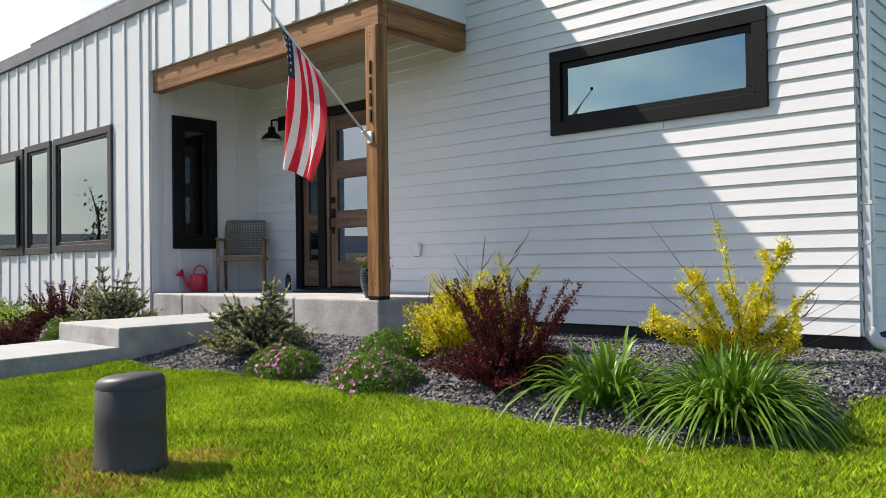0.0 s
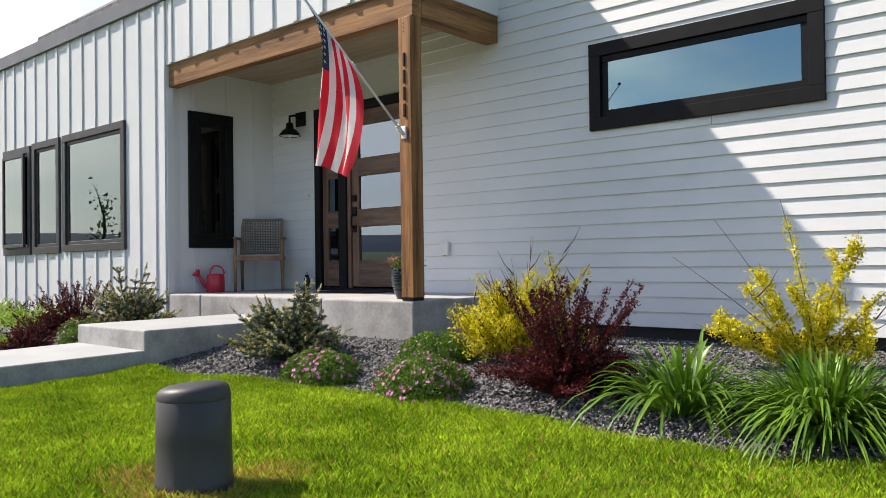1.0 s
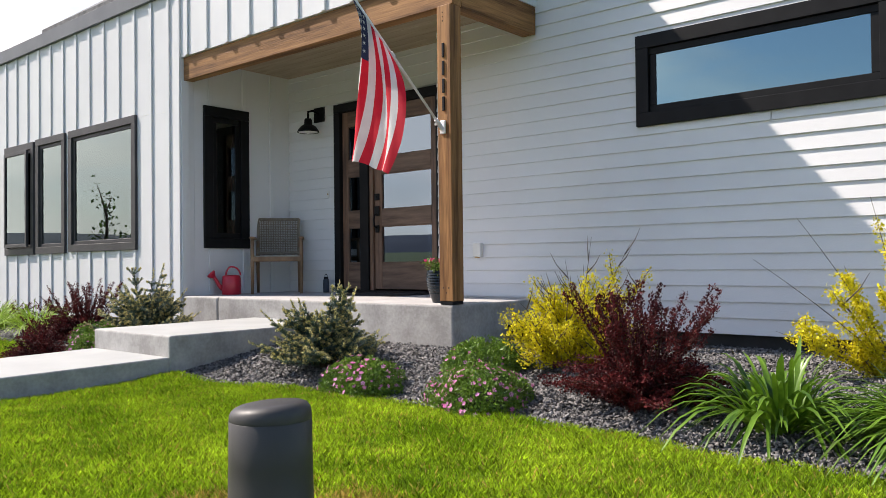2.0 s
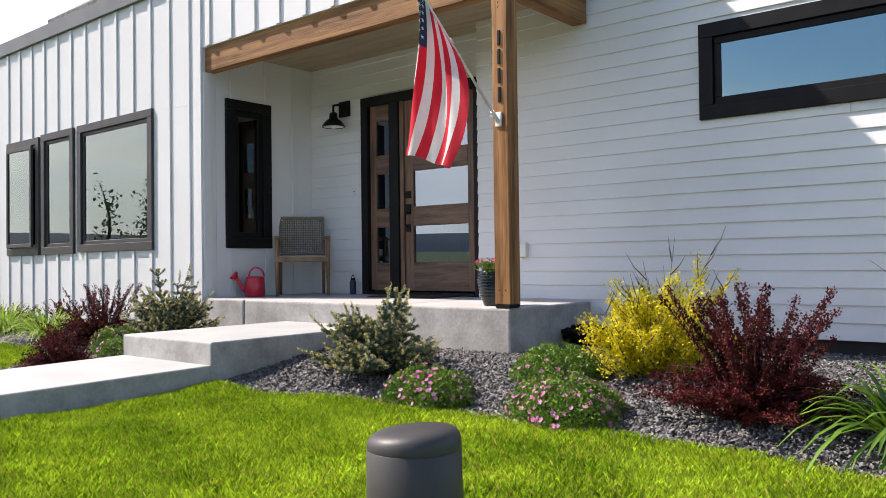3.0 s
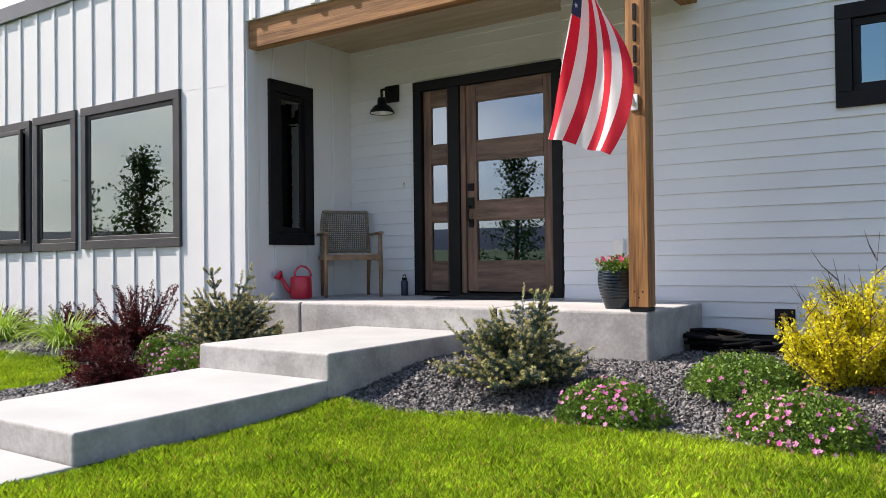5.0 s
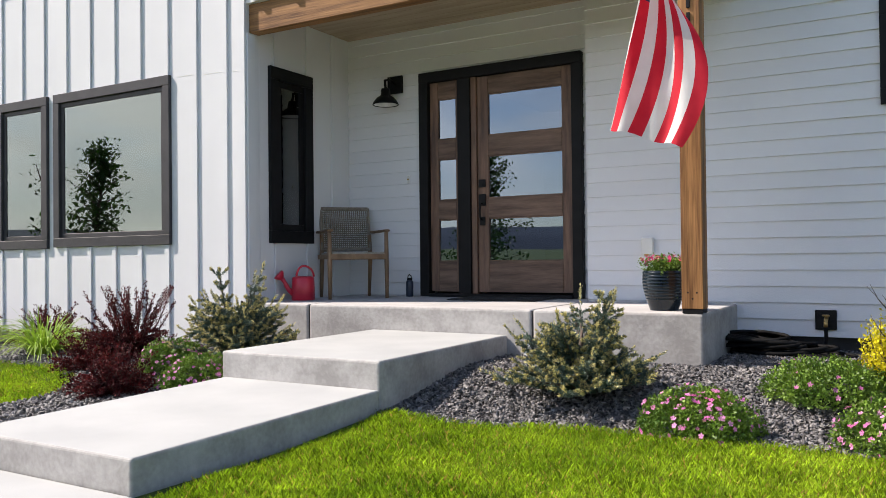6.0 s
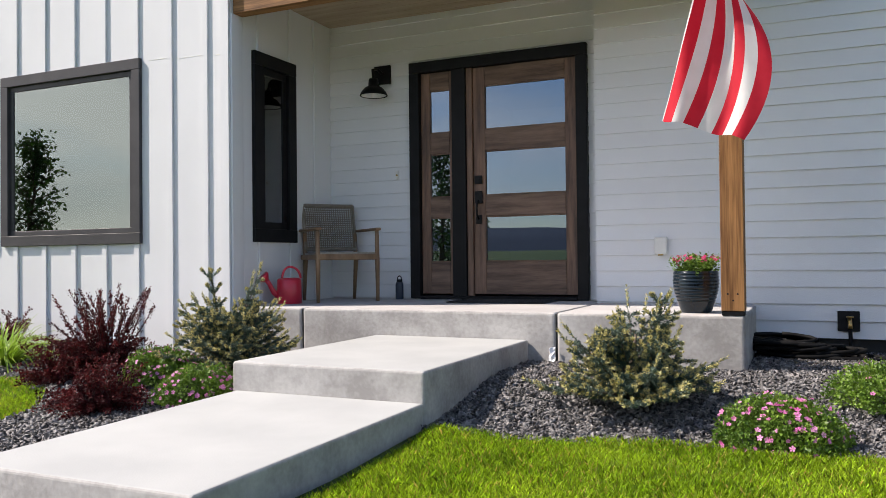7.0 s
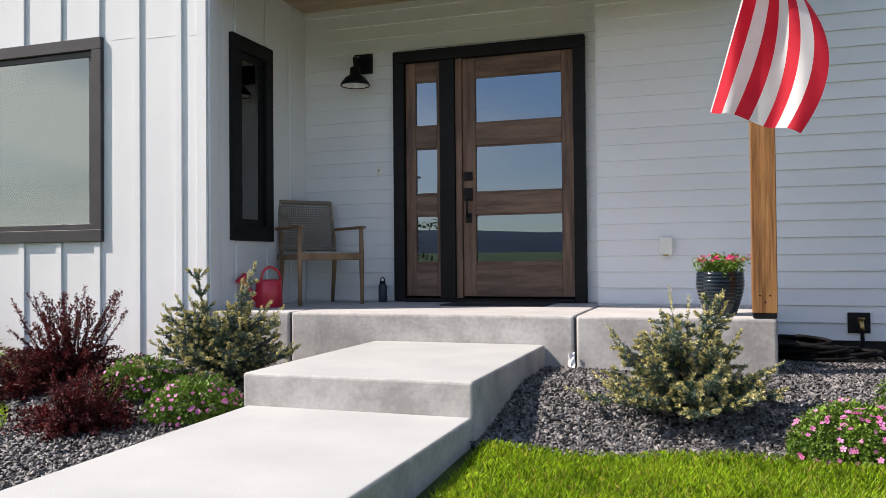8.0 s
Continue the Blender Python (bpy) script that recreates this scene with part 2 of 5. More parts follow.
def part(name, bm, material, parent=None, label="", smooth=False):
    me = bpy.data.meshes.new(name)
    bm.to_mesh(me)
    bm.free()
    return link_mesh(name, me, material, parent, label, smooth)


def add_box(bm, a, b, bevel=0.0, segments=1):
    """Adds a box between two corners to bm, with its edges rounded by bevel."""
    lo, hi = [min(p, q) for p, q in zip(a, b)], [max(p, q) for p, q in zip(a, b)]
    mid = [(p + q) / 2 for p, q in zip(lo, hi)]
    size = [max(q - p, 1e-4) for p, q in zip(lo, hi)]
    made = bmesh.ops.create_cube(bm, size=1.0, matrix=Matrix.Translation(mid) @ Matrix.Diagonal((*size, 1)))
    if bevel:
        edges = list({e for v in made["verts"] for e in v.link_edges})
        bmesh.ops.bevel(bm, geom=edges, offset=min(bevel, min(size) * 0.45), segments=segments, affect="EDGES", profile=0.5)
    return bm


def box(a, b, bevel=0.0, segments=1):
    return add_box(bmesh.new(), a, b, bevel, segments)


def add_tube(bm, points, radii, sides=10, caps=True):
    """Adds a round bar through points, with a radius at each."""
    pts = [Vector(p) for p in points]
    rings = []
    side = None
    for i, p in enumerate(pts):
        d = (pts[min(i + 1, len(pts) - 1)] - pts[max(i - 1, 0)]).normalized()
        if side is None:
            side = d.orthogonal().normalized()
        side = (side - d * side.dot(d)).normalized()
        up = d.cross(side)
        r = radii[i] if hasattr(radii, "__len__") else radii
        rings.append([bm.verts.new(p + (side * math.cos(6.28319 * k / sides) + up * math.sin(6.28319 * k / sides)) * r) for k in range(sides)])
    for r0, r1 in zip(rings, rings[1:]):
        for k in range(sides):
            bm.faces.new((r0[k], r0[(k + 1) % sides], r1[(k + 1) % sides], r1[k]))
    if caps:
        bm.faces.new(rings[0][::-1])
        bm.faces.new(rings[-1])
    return bm


def tube(points, radii, sides=10):
    return add_tube(bmesh.new(), points, radii, sides)


def lathe(profile, at, sides=40, caps=True):
    """A turned solid: profile of (radius, height) from the bottom to the top."""
    bm = bmesh.new()
    rings = []
    for r, h in profile:
        rings.append([bm.verts.new((at[0] + r * math.cos(6.28319 * k / sides), at[1] + r * math.sin(6.28319 * k / sides), at[2] + h)) for k in range(sides)])
    for r0, r1 in zip(rings, rings[1:]):
        for k in range(sides):
            bm.faces.new((r0[k], r0[(k + 1) % sides], r1[(k + 1) % sides], r1[k]))
    if caps:
        bm.faces.new(rings[0][::-1])
        bm.faces.new(rings[-1])
    return bm


def second_skin(ob, material, upward):
    """Gives the faces of ob that look up (or, with upward False, all others) a material of their own."""
    ob.data.materials.append(material)
    for p in ob.data.polygons:
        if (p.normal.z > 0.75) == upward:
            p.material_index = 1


def array_mesh(name, verts, faces):
    """A mesh from arrays: verts (n, 3), faces (m, k)."""
    me = bpy.data.meshes.new(name)
    verts, faces = np.asarray(verts, np.float32).reshape(-1, 3), np.asarray(faces, np.int32)
    m, k = faces.shape
    me.vertices.add(len(verts))
    me.vertices.foreach_set("co", verts.ravel())
    me.loops.add(m * k)
    me.loops.foreach_set("vertex_index", faces.ravel())
    me.polygons.add(m)
    me.polygons.foreach_set("loop_start", np.arange(0, m * k, k, dtype=np.int32))
    me.update(calc_edges=True)
    return me


def unit(v):
    return v / np.maximum(np.linalg.norm(v, axis=-1, keepdims=True), 1e-9)


def leaves(name, base, way, face, length, width, bend=0.15):
    """Many leaves in one mesh: four-cornered, folded a little. base, way, face: (n, 3); length, width: (n,)."""
    n = len(base)
    way = unit(way)
    side = unit(np.cross(way, face))
    nor = np.cross(side, way)
    L, W = length[:, None], width[:, None]
    v = np.stack([base, base + way * L * 0.5 + side * W * 0.5 + nor * W * bend, base + way * L, base + way * L * 0.5 - side * W * 0.5 + nor * W * bend], 1)
    i = np.arange(n)[:, None] * 4
    f = np.concatenate([np.hstack([i, i + 1, i + 2]), np.hstack([i, i + 2, i + 3])])
    return array_mesh(name, v, f)


def blades(name, base, way, droop, length, width, steps=6):
    """Strap leaves: ribbons that rise along way and bow over by droop."""
    n = len(base)
    way = unit(way)
    flat = way.copy()
    flat[:, 2] = 0
    flat = unit(flat)
    side = np.stack([-flat[:, 1], flat[:, 0], np.zeros(n)], 1)
    rows = []
    for k in range(steps + 1):
        s = k / steps
        p = base + way * (length * s)[:, None] + flat * (length * droop * 0.42 * s * s)[:, None]
        p[:, 2] -= length * droop * s ** 2.9
        w = width * (0.55 + 0.9 * s) * (1 - s) ** 0.55 if k < steps else width * 0.02
        keel = np.zeros((n, 3))
        keel[:, 2] = -0.25 * w
        rows.append(np.stack([p - side * (w / 2)[:, None], p + keel, p + side * (w / 2)[:, None]], 1))
    v = np.stack(rows, 1).reshape(n, -1, 3)
    per = 3 * (steps + 1)
    cell = []
    for k in range(steps):
        for j in (0, 1):
            a = 3 * k + j
            cell.append((a, a + 1, a + 4, a + 3))
    f = (np.arange(n)[:, None, None] * per + np.array(cell)[None]).reshape(-1, 4)
    return array_mesh(name, v, f)


# ---- the plan of the ground ----
EDGE_X = [-6.30, -5.85, -5.40, -5.00, -4.40, -3.60, -2.70, -1.90, -1.40, -1.10]
EDGE_Y = [3.40, 3.50, 3.64, 3.72, 3.76, 3.78, 3.73, 3.64, 3.66, 3.80]
LEFT_X = [-14.0, -10.7, -9.6, -9.15, -8.80, -8.66, -8.60]
LEFT_Y = [3.80, 3.78, 3.78, 3.62, 3.28, 3.00, 0.60]


def smooth01(t):
    t = np.clip(t, 0, 1)
    return t * t * (3 - 2 * t)


def bed_edge(x):
    return np.interp(x, EDGE_X, EDGE_Y)


def ground_z(x, y):
    x, y = np.asarray(x, float), np.asarray(y, float)
    right = 0.17 * smooth01((y - bed_edge(x)) / 1.15) * smooth01((-0.7 - x) / 0.5)
    left = 0.13 * smooth01((y - 3.2) / 1.4)
    by_path = 0.045 * np.exp(-((x + 6.25) / 0.42) ** 2) * smooth01((y - 2.5) / 1.0)
    return 0.2 + np.where(x > -6.8, np.maximum(right, 0) + by_path * (1 - right / 0.2), left) * (y < 9)


def in_bed(x, y):
    right = (x > -6.26) & (x < -0.98 + 0.10 * np.clip(y - 4.3, 0, 2) + 0.03 * np.sin(y * 9)) & (y > bed_edge(x) + 0.012 * np.sin(x * 23)) & (y < np.where(x < -4.84, 5.13, 6.36))
    left = (x < -7.38) & (x > -14.0) & (y > np.interp(x, LEFT_X, LEFT_Y)) & (y < 5.12) & (y > 0.9)
    return right | left


def grid_mesh(name, xs, ys, lift=0.0, mask=None):
    X, Y = np.meshgrid(xs, ys)
    Z = ground_z(X, Y) + lift
    nx, ny = len(xs), len(ys)
    idx = np.arange(nx * ny).reshape(ny, nx)
    f = np.stack([idx[:-1, :-1], idx[:-1, 1:], idx[1:, 1:], idx[1:, :-1]], -1).reshape(-1, 4)
    if mask is not None:
        cx, cy = (X[:-1, :-1] + X[1:, 1:]) / 2, (Y[:-1, :-1] + Y[1:, 1:]) / 2
        f = f[mask(cx, cy).ravel()]
    return array_mesh(name, np.stack([X, Y, Z], -1), f)


# ---- ground ----
far = np.array([-3000, -900, -300, -120, -60, -30, -20])
xs = np.concatenate([far, np.arange(-15, 3.01, 0.12), -far[::-1]])
ys = np.concatenate([far, np.arange(-3, 8.01, 0.12), -far[::-1]])
ground = link_mesh("ground", grid_mesh("ground", xs, ys), M_LAWN)
tagged(ground, "green mown lawn ground reaching to the horizon", "ground", kind="structure")
bed = link_mesh("gravel_bed", grid_mesh("gravel_bed", np.arange(-14.0, -0.7, 0.04), np.arange(0.9, 6.4, 0.04), 0.006, in_bed), M_BED)
tagged(bed, "dark soil under slate gravel along the house", "gravel bed", kind="structure")


def hill_ring(name, radius, low, high, start, end, seed, material, depth):
    """A long rise of land far off, from one bearing to another, with a wavy top."""
    n = 90
    bm = bmesh.new()
    rows = []
    for i in range(n + 1):
        a = radians(start + (end - start) * i / n)
        wave = 0.5 + 0.5 * noise.noise(Vector((i * 0.09 + seed, seed, 0))) + 0.12 * noise.noise(Vector((i * 0.4, seed, 3)))
        h = low + (high - low) * wave
        rows.append([bm.verts.new(((radius + d * depth) * math.cos(a), (radius + d * depth) * math.sin(a), z)) for d, z in ((0, 0.0), (0.35, h * 0.6), (0.6, h), (1.2, 0.0))])
    for r0, r1 in zip(rows, rows[1:]):
        for k in range(3):
            bm.faces.new((r0[k], r1[k], r1[k + 1], r0[k + 1]))
    return part(name, bm, material, smooth=True)


tagged(hill_ring("backdrop_field", 260, 3.5, 6.5, 150, 390, 2.0, M_FIELD, 120), "rising green field far off", "field", kind="structure")
tagged(hill_ring("backdrop_hill", 2300, 70, 130, 140, 400, 5.0, M_HILL, 500), "hazy blue ridge on the horizon", "hill", kind="structure")

# ---- the house: walls ----
PORCH_Z, SOFFIT_Z, LAP = 0.725, 3.39, 0.1235
WING_Y, DOOR_Y, MAIN_Y = 5.10, 6.62, 6.345
WING_X, BAY_X, JOG_X, CORNER_X = -8.77, -4.845, -6.055, -1.35
WING_WINDOWS = [(-11.49, -9.73, 1.257, 2.865), (-12.51, -11.60, 1.245, 2.865), (-13.60, -12.585, 1.24, 2.85)]
SIDE_WINDOW = (5.375, 5.985, 1.257, 2.89)
HIGH_WINDOW = (-3.855, -1.935, 2.165, 2.915)


def wall_mesh(plane, thick, u0, u1, z0, z1, openings=(), axis="x"):
    """A wall of boxes round its openings. axis x: it runs along x and its outer face is at y = plane; axis y: along y, outer face at x = plane."""
    bm = bmesh.new()

    def block(ua, ub, za, zb):
        if ub - ua > 1e-3 and zb - za > 1e-3:
            if axis == "x":
                add_box(bm, (ua, plane, za), (ub, plane + thick, zb))
            else:
                add_box(bm, (plane, ua, za), (plane + thick, ub, zb))
    at = u0
    for ua, ub, za, zb in sorted(openings):
        block(at, ua, z0, z1)
        block(ua, ub, z0, za)
        block(ua, ub, zb, z1)
        at = ub
    block(at, u1, z0, z1)
    return bm


def shrunk(w, d):
    return (w[0] + d, w[1] - d, w[2] + d, w[3] - d)


wall_wing_front = part("wall_wing_front", wall_mesh(WING_Y, 0.16, -14.3, WING_X, 0.20, 4.19, [shrunk(w, 0.09) for w in WING_WINDOWS]), M_BOARD)
tagged(wall_wing_front, "white board-and-batten front wall of the wing", "wall", kind="structure")
wall_bay = part("wall_over_porch", wall_mesh(WING_Y, 0.16, WING_X + 0.001, BAY_X, 3.386, 4.19), M_BOARD)
tagged(wall_bay, "white board-and-batten wall above the porch beam", "wall", kind="structure")
wall_bay_side = part("wall_over_porch_side", wall_mesh(BAY_X - 0.15, 0.15, WING_Y + 0.162, MAIN_Y - 0.004, 3.386, 4.30, axis="y"), M_BOARD)
tagged(wall_bay_side, "plain white wall above the porch side beam", "wall", kind="structure")
wall_wing_side = part("wall_wing_side", wall_mesh(WING_X - 0.16, 0.16, WING_Y + 0.162, 9.5, 0.30, 4.19, [shrunk(SIDE_WINDOW, 0.09)], axis="y"), M_BOARD)
tagged(wall_wing_side, "white board-and-batten wall beside the porch", "wall", kind="structure")
wall_door = part("wall_door", wall_mesh(DOOR_Y, 0.16, WING_X + 0.001, JOG_X, 0.40, 3.60, [(-7.80, -6.25, 0.40, 2.87)]), M_SIDING)
tagged(wall_door, "white lap-sided wall round the front door", "wall", kind="structure")
wall_jog = part("wall_jog", wall_mesh(JOG_X + 0.001, 0.12, MAIN_Y + 0.142, DOOR_Y + 0.16, 0.40, 3.60, axis="y"), M_SIDING)
tagged(wall_jog, "narrow white return of the wall by the door", "wall", kind="structure")
wall_main = part("wall_main", wall_mesh(MAIN_Y, 0.14, JOG_X, CORNER_X, 0.50, 5.6, [shrunk(HIGH_WINDOW, 0.09)]), M_SIDING)
tagged(wall_main, "white horizontal lap-sided front wall", "wall", kind="structure")
wall_side = part("wall_side", wall_mesh(CORNER_X - 0.14, 0.14, MAIN_Y + 0.142, 12.0, 0.50, 5.6, axis="y"), M_SIDING)
tagged(wall_side, "white lap-sided wall round the corner", "wall", kind="structure")
foundation = part("foundation", box((JOG_X, MAIN_Y + 0.03, 0.05), (CORNER_X - 0.02, 11.9, 0.498)), M_FOUND)
tagged(foundation, "dark concrete foundation below the siding", "foundation", kind="structure")
for name, a, b in (("wall_back", (-14.3, 11.9, 0.2), (CORNER_X, 12.04, 5.6)), ("wall_far", (-14.44, 5.1, 0.2), (-14.301, 12.0, 4.19)),
                   ("wall_inner", (-8.93, 9.5, 0.5), (-8.77, 11.9, 4.19))):
    tagged(part(name, box(a, b), M_ROOM), "plain house wall", "wall", kind="structure")
tagged(part("floor", box((-14.29, 5.27, 0.55), (-8.94, 11.9, 0.70)), M_ROOM), "plain floor inside the wing", "floor", kind="structure")
tagged(part("floor_main", box((-8.76, 6.80, 0.55), (-1.5, 11.9, 0.72)), M_ROOM), "plain floor inside the house", "floor", kind="structure")
tagged(part("ceiling_inside", box((-14.29, 6.80, 3.45), (-1.5, 11.89, 3.55)), M_ROOM), "plain ceiling inside the house", "ceiling", kind="structure")
tagged(part("ceiling_wing", box((-14.29, 5.27, 3.45), (-8.94, 6.79, 3.55)), M_ROOM), "plain ceiling inside the wing", "ceiling", kind="structure")

# porch ceiling with narrow grooved boards
bm = bmesh.new()
y = 5.23
while y < 6.6:
    add_box(bm, (WING_X + 0.002, y + 0.003, SOFFIT_Z), (BAY_X - 0.152, min(y + 0.13, 6.615), SOFFIT_Z + 0.02), 0.003)
    y += 0.132
tagged(part("porch_ceiling", bm, M_SOFFIT), "tan board ceiling over the porch", "ceiling", kind="structure")

# roofs
bm = bmesh.new()
add_box(bm, (-14.5, 5.052, 4.140), (BAY_X + 0.02, 5.0985, 4.33), 0.004)
fascia = part("fascia", bm, M_FASCIA)
tagged(fascia, "grey metal fascia along the eave", "fascia", kind="structure")


def slab(name, quad, thick, material):
    """A roof slab from four corners of its top."""
    bm = bmesh.new()
    top = [bm.verts.new(p) for p in quad]
    low = [bm.verts.new((p[0], p[1], p[2] - thick)) for p in quad]
    bm.faces.new(top)
    bm.faces.new(low[::-1])
    for k in range(4):
        bm.faces.new((top[k], low[k], low[(k + 1) % 4], top[(k + 1) % 4]))
    bmesh.ops.recalc_face_normals(bm, faces=bm.faces)
    return part(name, bm, material)


porch_roof = slab("roof_porch", [(-14.5, 5.10, 4.337), (BAY_X + 0.02, 5.10, 4.337), (BAY_X + 0.02, MAIN_Y - 0.002, 4.44), (-14.5, MAIN_Y - 0.002, 4.44)], 0.10, M_SHINGLE)
tagged(porch_roof, "low grey roof over wing and porch", "roof", kind="structure")
main_roof = slab("roof_main", [(-12.4, 5.12, 4.42), (JOG_X, 5.12, 4.42), (JOG_X, 9.0, 7.25), (-10.2, 9.0, 7.25)], 0.08, M_SHINGLE)
tagged(main_roof, "grey shingle roof rising behind the eave", "roof", kind="structure")
tagged(slab("roof_back", [(-10.2, 9.0, 7.25), (JOG_X, 9.0, 7.25), (JOG_X, 12.3, 4.8), (-12.4, 12.3, 4.8)], 0.14, M_SHINGLE), "grey shingle roof behind the ridge", "roof", kind="structure")
tagged(slab("roof_right", [(JOG_X - 0.1, MAIN_Y - 0.05, 5.62), (CORNER_X + 0.05, MAIN_Y - 0.05, 5.62), (CORNER_X + 0.05, 12.2, 5.75), (JOG_X - 0.1, 12.2, 5.75)], 0.10, M_SHINGLE),
       "grey roof over the main house", "roof", kind="structure")

# ---- porch, steps and path ----
JOINTS = [WING_X + 0.003, -8.085, -6.042, -4.842]
for x0, x1 in zip(JOINTS, JOINTS[1:]):
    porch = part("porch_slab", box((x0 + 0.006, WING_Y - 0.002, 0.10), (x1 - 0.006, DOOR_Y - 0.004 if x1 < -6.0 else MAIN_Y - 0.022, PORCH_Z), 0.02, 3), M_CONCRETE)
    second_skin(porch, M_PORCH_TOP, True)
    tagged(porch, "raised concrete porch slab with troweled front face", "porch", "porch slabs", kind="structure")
tagged(part("porch_joint", box((JOINTS[0] + 0.02, WING_Y + 0.012, 0.1), (JOINTS[-1] - 0.02, MAIN_Y - 0.03, PORCH_Z - 0.012)), M_FOUND), "dark joint filler between porch slabs", "joint", kind="structure")
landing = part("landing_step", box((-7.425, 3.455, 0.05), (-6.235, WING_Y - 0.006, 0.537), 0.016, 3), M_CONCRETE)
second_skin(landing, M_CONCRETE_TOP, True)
tagged(landing, "pale concrete landing step below the porch", "step", kind="structure")
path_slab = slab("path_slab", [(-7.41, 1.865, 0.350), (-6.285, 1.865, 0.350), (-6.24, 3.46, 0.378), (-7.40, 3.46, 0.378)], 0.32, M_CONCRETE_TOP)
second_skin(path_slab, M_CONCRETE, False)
bv = path_slab.modifiers.new("edge", "BEVEL")
bv.width, bv.segments = 0.014, 3
tagged(path_slab, "broomed pale concrete path slab", "path", kind="structure")
lower = part("walkway", box((-7.45, -14.0, 0.0), (-6.26, 1.858, 0.212), 0.012, 2), M_CONCRETE_TOP)
tagged(lower, "pale concrete front walkway level with the lawn", "path", kind="structure")

# ---- porch timber ----
BEAM_Z0, BEAM_Z1 = 3.130, 3.383
front_beam = part("front_beam", box((WING_X + 0.006, WING_Y + 0.030, BEAM_Z0), (BAY_X - 0.002, WING_Y + 0.148, BEAM_Z1), 0.004), M_CEDAR_X)
tagged(front_beam, "brown stained timber beam across the porch front", "beam", "porch timbers")
side_beam = part("side_beam", box((BAY_X - 0.142, WING_Y + 0.150, BEAM_Z0), (BAY_X - 0.002, MAIN_Y - 0.03, BEAM_Z1), 0.004), M_CEDAR_Y)
tagged(side_beam, "brown stained timber beam along the porch side", "beam", "porch timbers")
post = thing("porch_post", (-4.915, 5.17, PORCH_Z), "square brown stained timber porch post on black base", "post")
part("shaft", box((-4.985, 5.099, PORCH_Z + 0.028), (-4.847, 5.238, BEAM_Z0 - 0.002), 0.005, 2), M_CEDAR_Z, post)
part("base_plate", box((-4.982, 5.102, PORCH_Z + 0.001), (-4.850, 5.235, PORCH_Z + 0.027), 0.002), M_BLACK, post, "black steel base plate")
for bx, bz in ((-4.945, 0.86), (-4.888, 0.86), (-4.915, 0.82), (-4.925, 3.07), (-4.925, 3.035), (-4.925, 3.00)):
    part("bolt", lathe([(0.006, 0), (0.006, 0.001), (0.003, 0.0018)], (0, 0, 0), 8), M_BLACK, post).matrix_basis = pose(bx, 5.099, bz, 90)
number_bars = thing("number_sign", (-4.915, 5.095, 2.55), "four thin dark metal bars mounted down the post", "sign")
for k in range(4):
    z = 2.82 - 0.143 * k
    part("bar", box((-4.930, 5.088, z - 0.115), (-4.906, 5.0985, z), 0.003), M_BLACK, number_bars)

# ---- flag on the post ----
POLE_A, POLE_D = Vector((-4.926, 5.062, 2.150)), Vector((0.012, -0.765, 0.644)).normalized()
flag = thing("flag", (-4.926, 5.09, 2.15), "red and white striped flag with starred navy corner on white pole", "flag")
part("pole", tube([POLE_A, POLE_A + POLE_D * 1.50], 0.010, 12), M_WHITE_METAL, flag, "slim white pole", True)
part("finial", lathe([(0.004, -0.01), (0.016, 0.0), (0.02, 0.014), (0.015, 0.028), (0.003, 0.034)], tuple(POLE_A + POLE_D * 1.51), 16), M_BLACK, flag, "small dark ball finial", True)
bracket = part("bracket", box((-4.955, 5.084, 2.09), (-4.897, 5.0985, 2.20), 0.006, 2), M_WHITE_METAL, flag, "white cast pole bracket")
part("socket", tube([POLE_A - POLE_D * 0.03, POLE_A + POLE_D * 0.07], 0.017, 14), M_WHITE_METAL, bracket)
part("thumb_screw", tube([POLE_A + POLE_D * 0.02, POLE_A + POLE_D * 0.02 + Vector((-0.035, -0.012, 0))], [0.006, 0.009], 10), M_WHITE_METAL, bracket)
part("collar", tube([POLE_A + POLE_D * 0.70, POLE_A + POLE_D * 0.74], 0.017, 14), M_WHITE_METAL, flag)


def cloth_point(u, v):
    """u: 0 at the pole's foot side of the hem, 1 at its tip; v: 0 at the pole, 1 at the free end."""
    q = POLE_A + POLE_D * (0.75 + 0.70 * u)
    v = v ** 1.35
    near, far_side = min(1.0, u / 0.55), max(0.0, (u - 0.55) / 0.45)          # the upper half folds back behind the lower
    end = Vector((-4.78 - 0.44 * near + 0.13 * far_side, 4.35 + 0.24 * far_side, 1.71 + 0.15 * near + 0.10 * far_side))
    mid = Vector((-4.66 - 0.40 * near + 0.12 * far_side, 4.38 - 0.06 * near + 0.20 * far_side, 2.17 + 0.19 * near + 0.18 * far_side))
    bow = mid * 2 - (q + end) / 2
    p = q * (1 - v) ** 2 + bow * (2 * v * (1 - v)) + end * v * v
    sway = v * (1.25 - 0.5 * v)
    p.x += 0.012 * sway * math.sin(u * 17 + 4 * v)
    p.y += 0.040 * sway * math.cos(u * 15 + 3 * v) + 0.012 * sway * math.sin(u * 34 + 9 * v)
    p.z += -0.012 + 0.010 * v * math.sin(u * 21)
    return p


def cloth_strip(u0, u1, v0, v1, nu, nv, lift=0.0):
    bm = bmesh.new()
    rows = [[bm.verts.new(cloth_point(u0 + (u1 - u0) * i / nu, v0 + (v1 - v0) * j / nv)) for i in range(nu + 1)] for j in range(nv + 1)]
    for r0, r1 in zip(rows, rows[1:]):
        for i in range(nu):
            bm.faces.new((r0[i], r0[i + 1], r1[i + 1], r1[i]))
    return bm


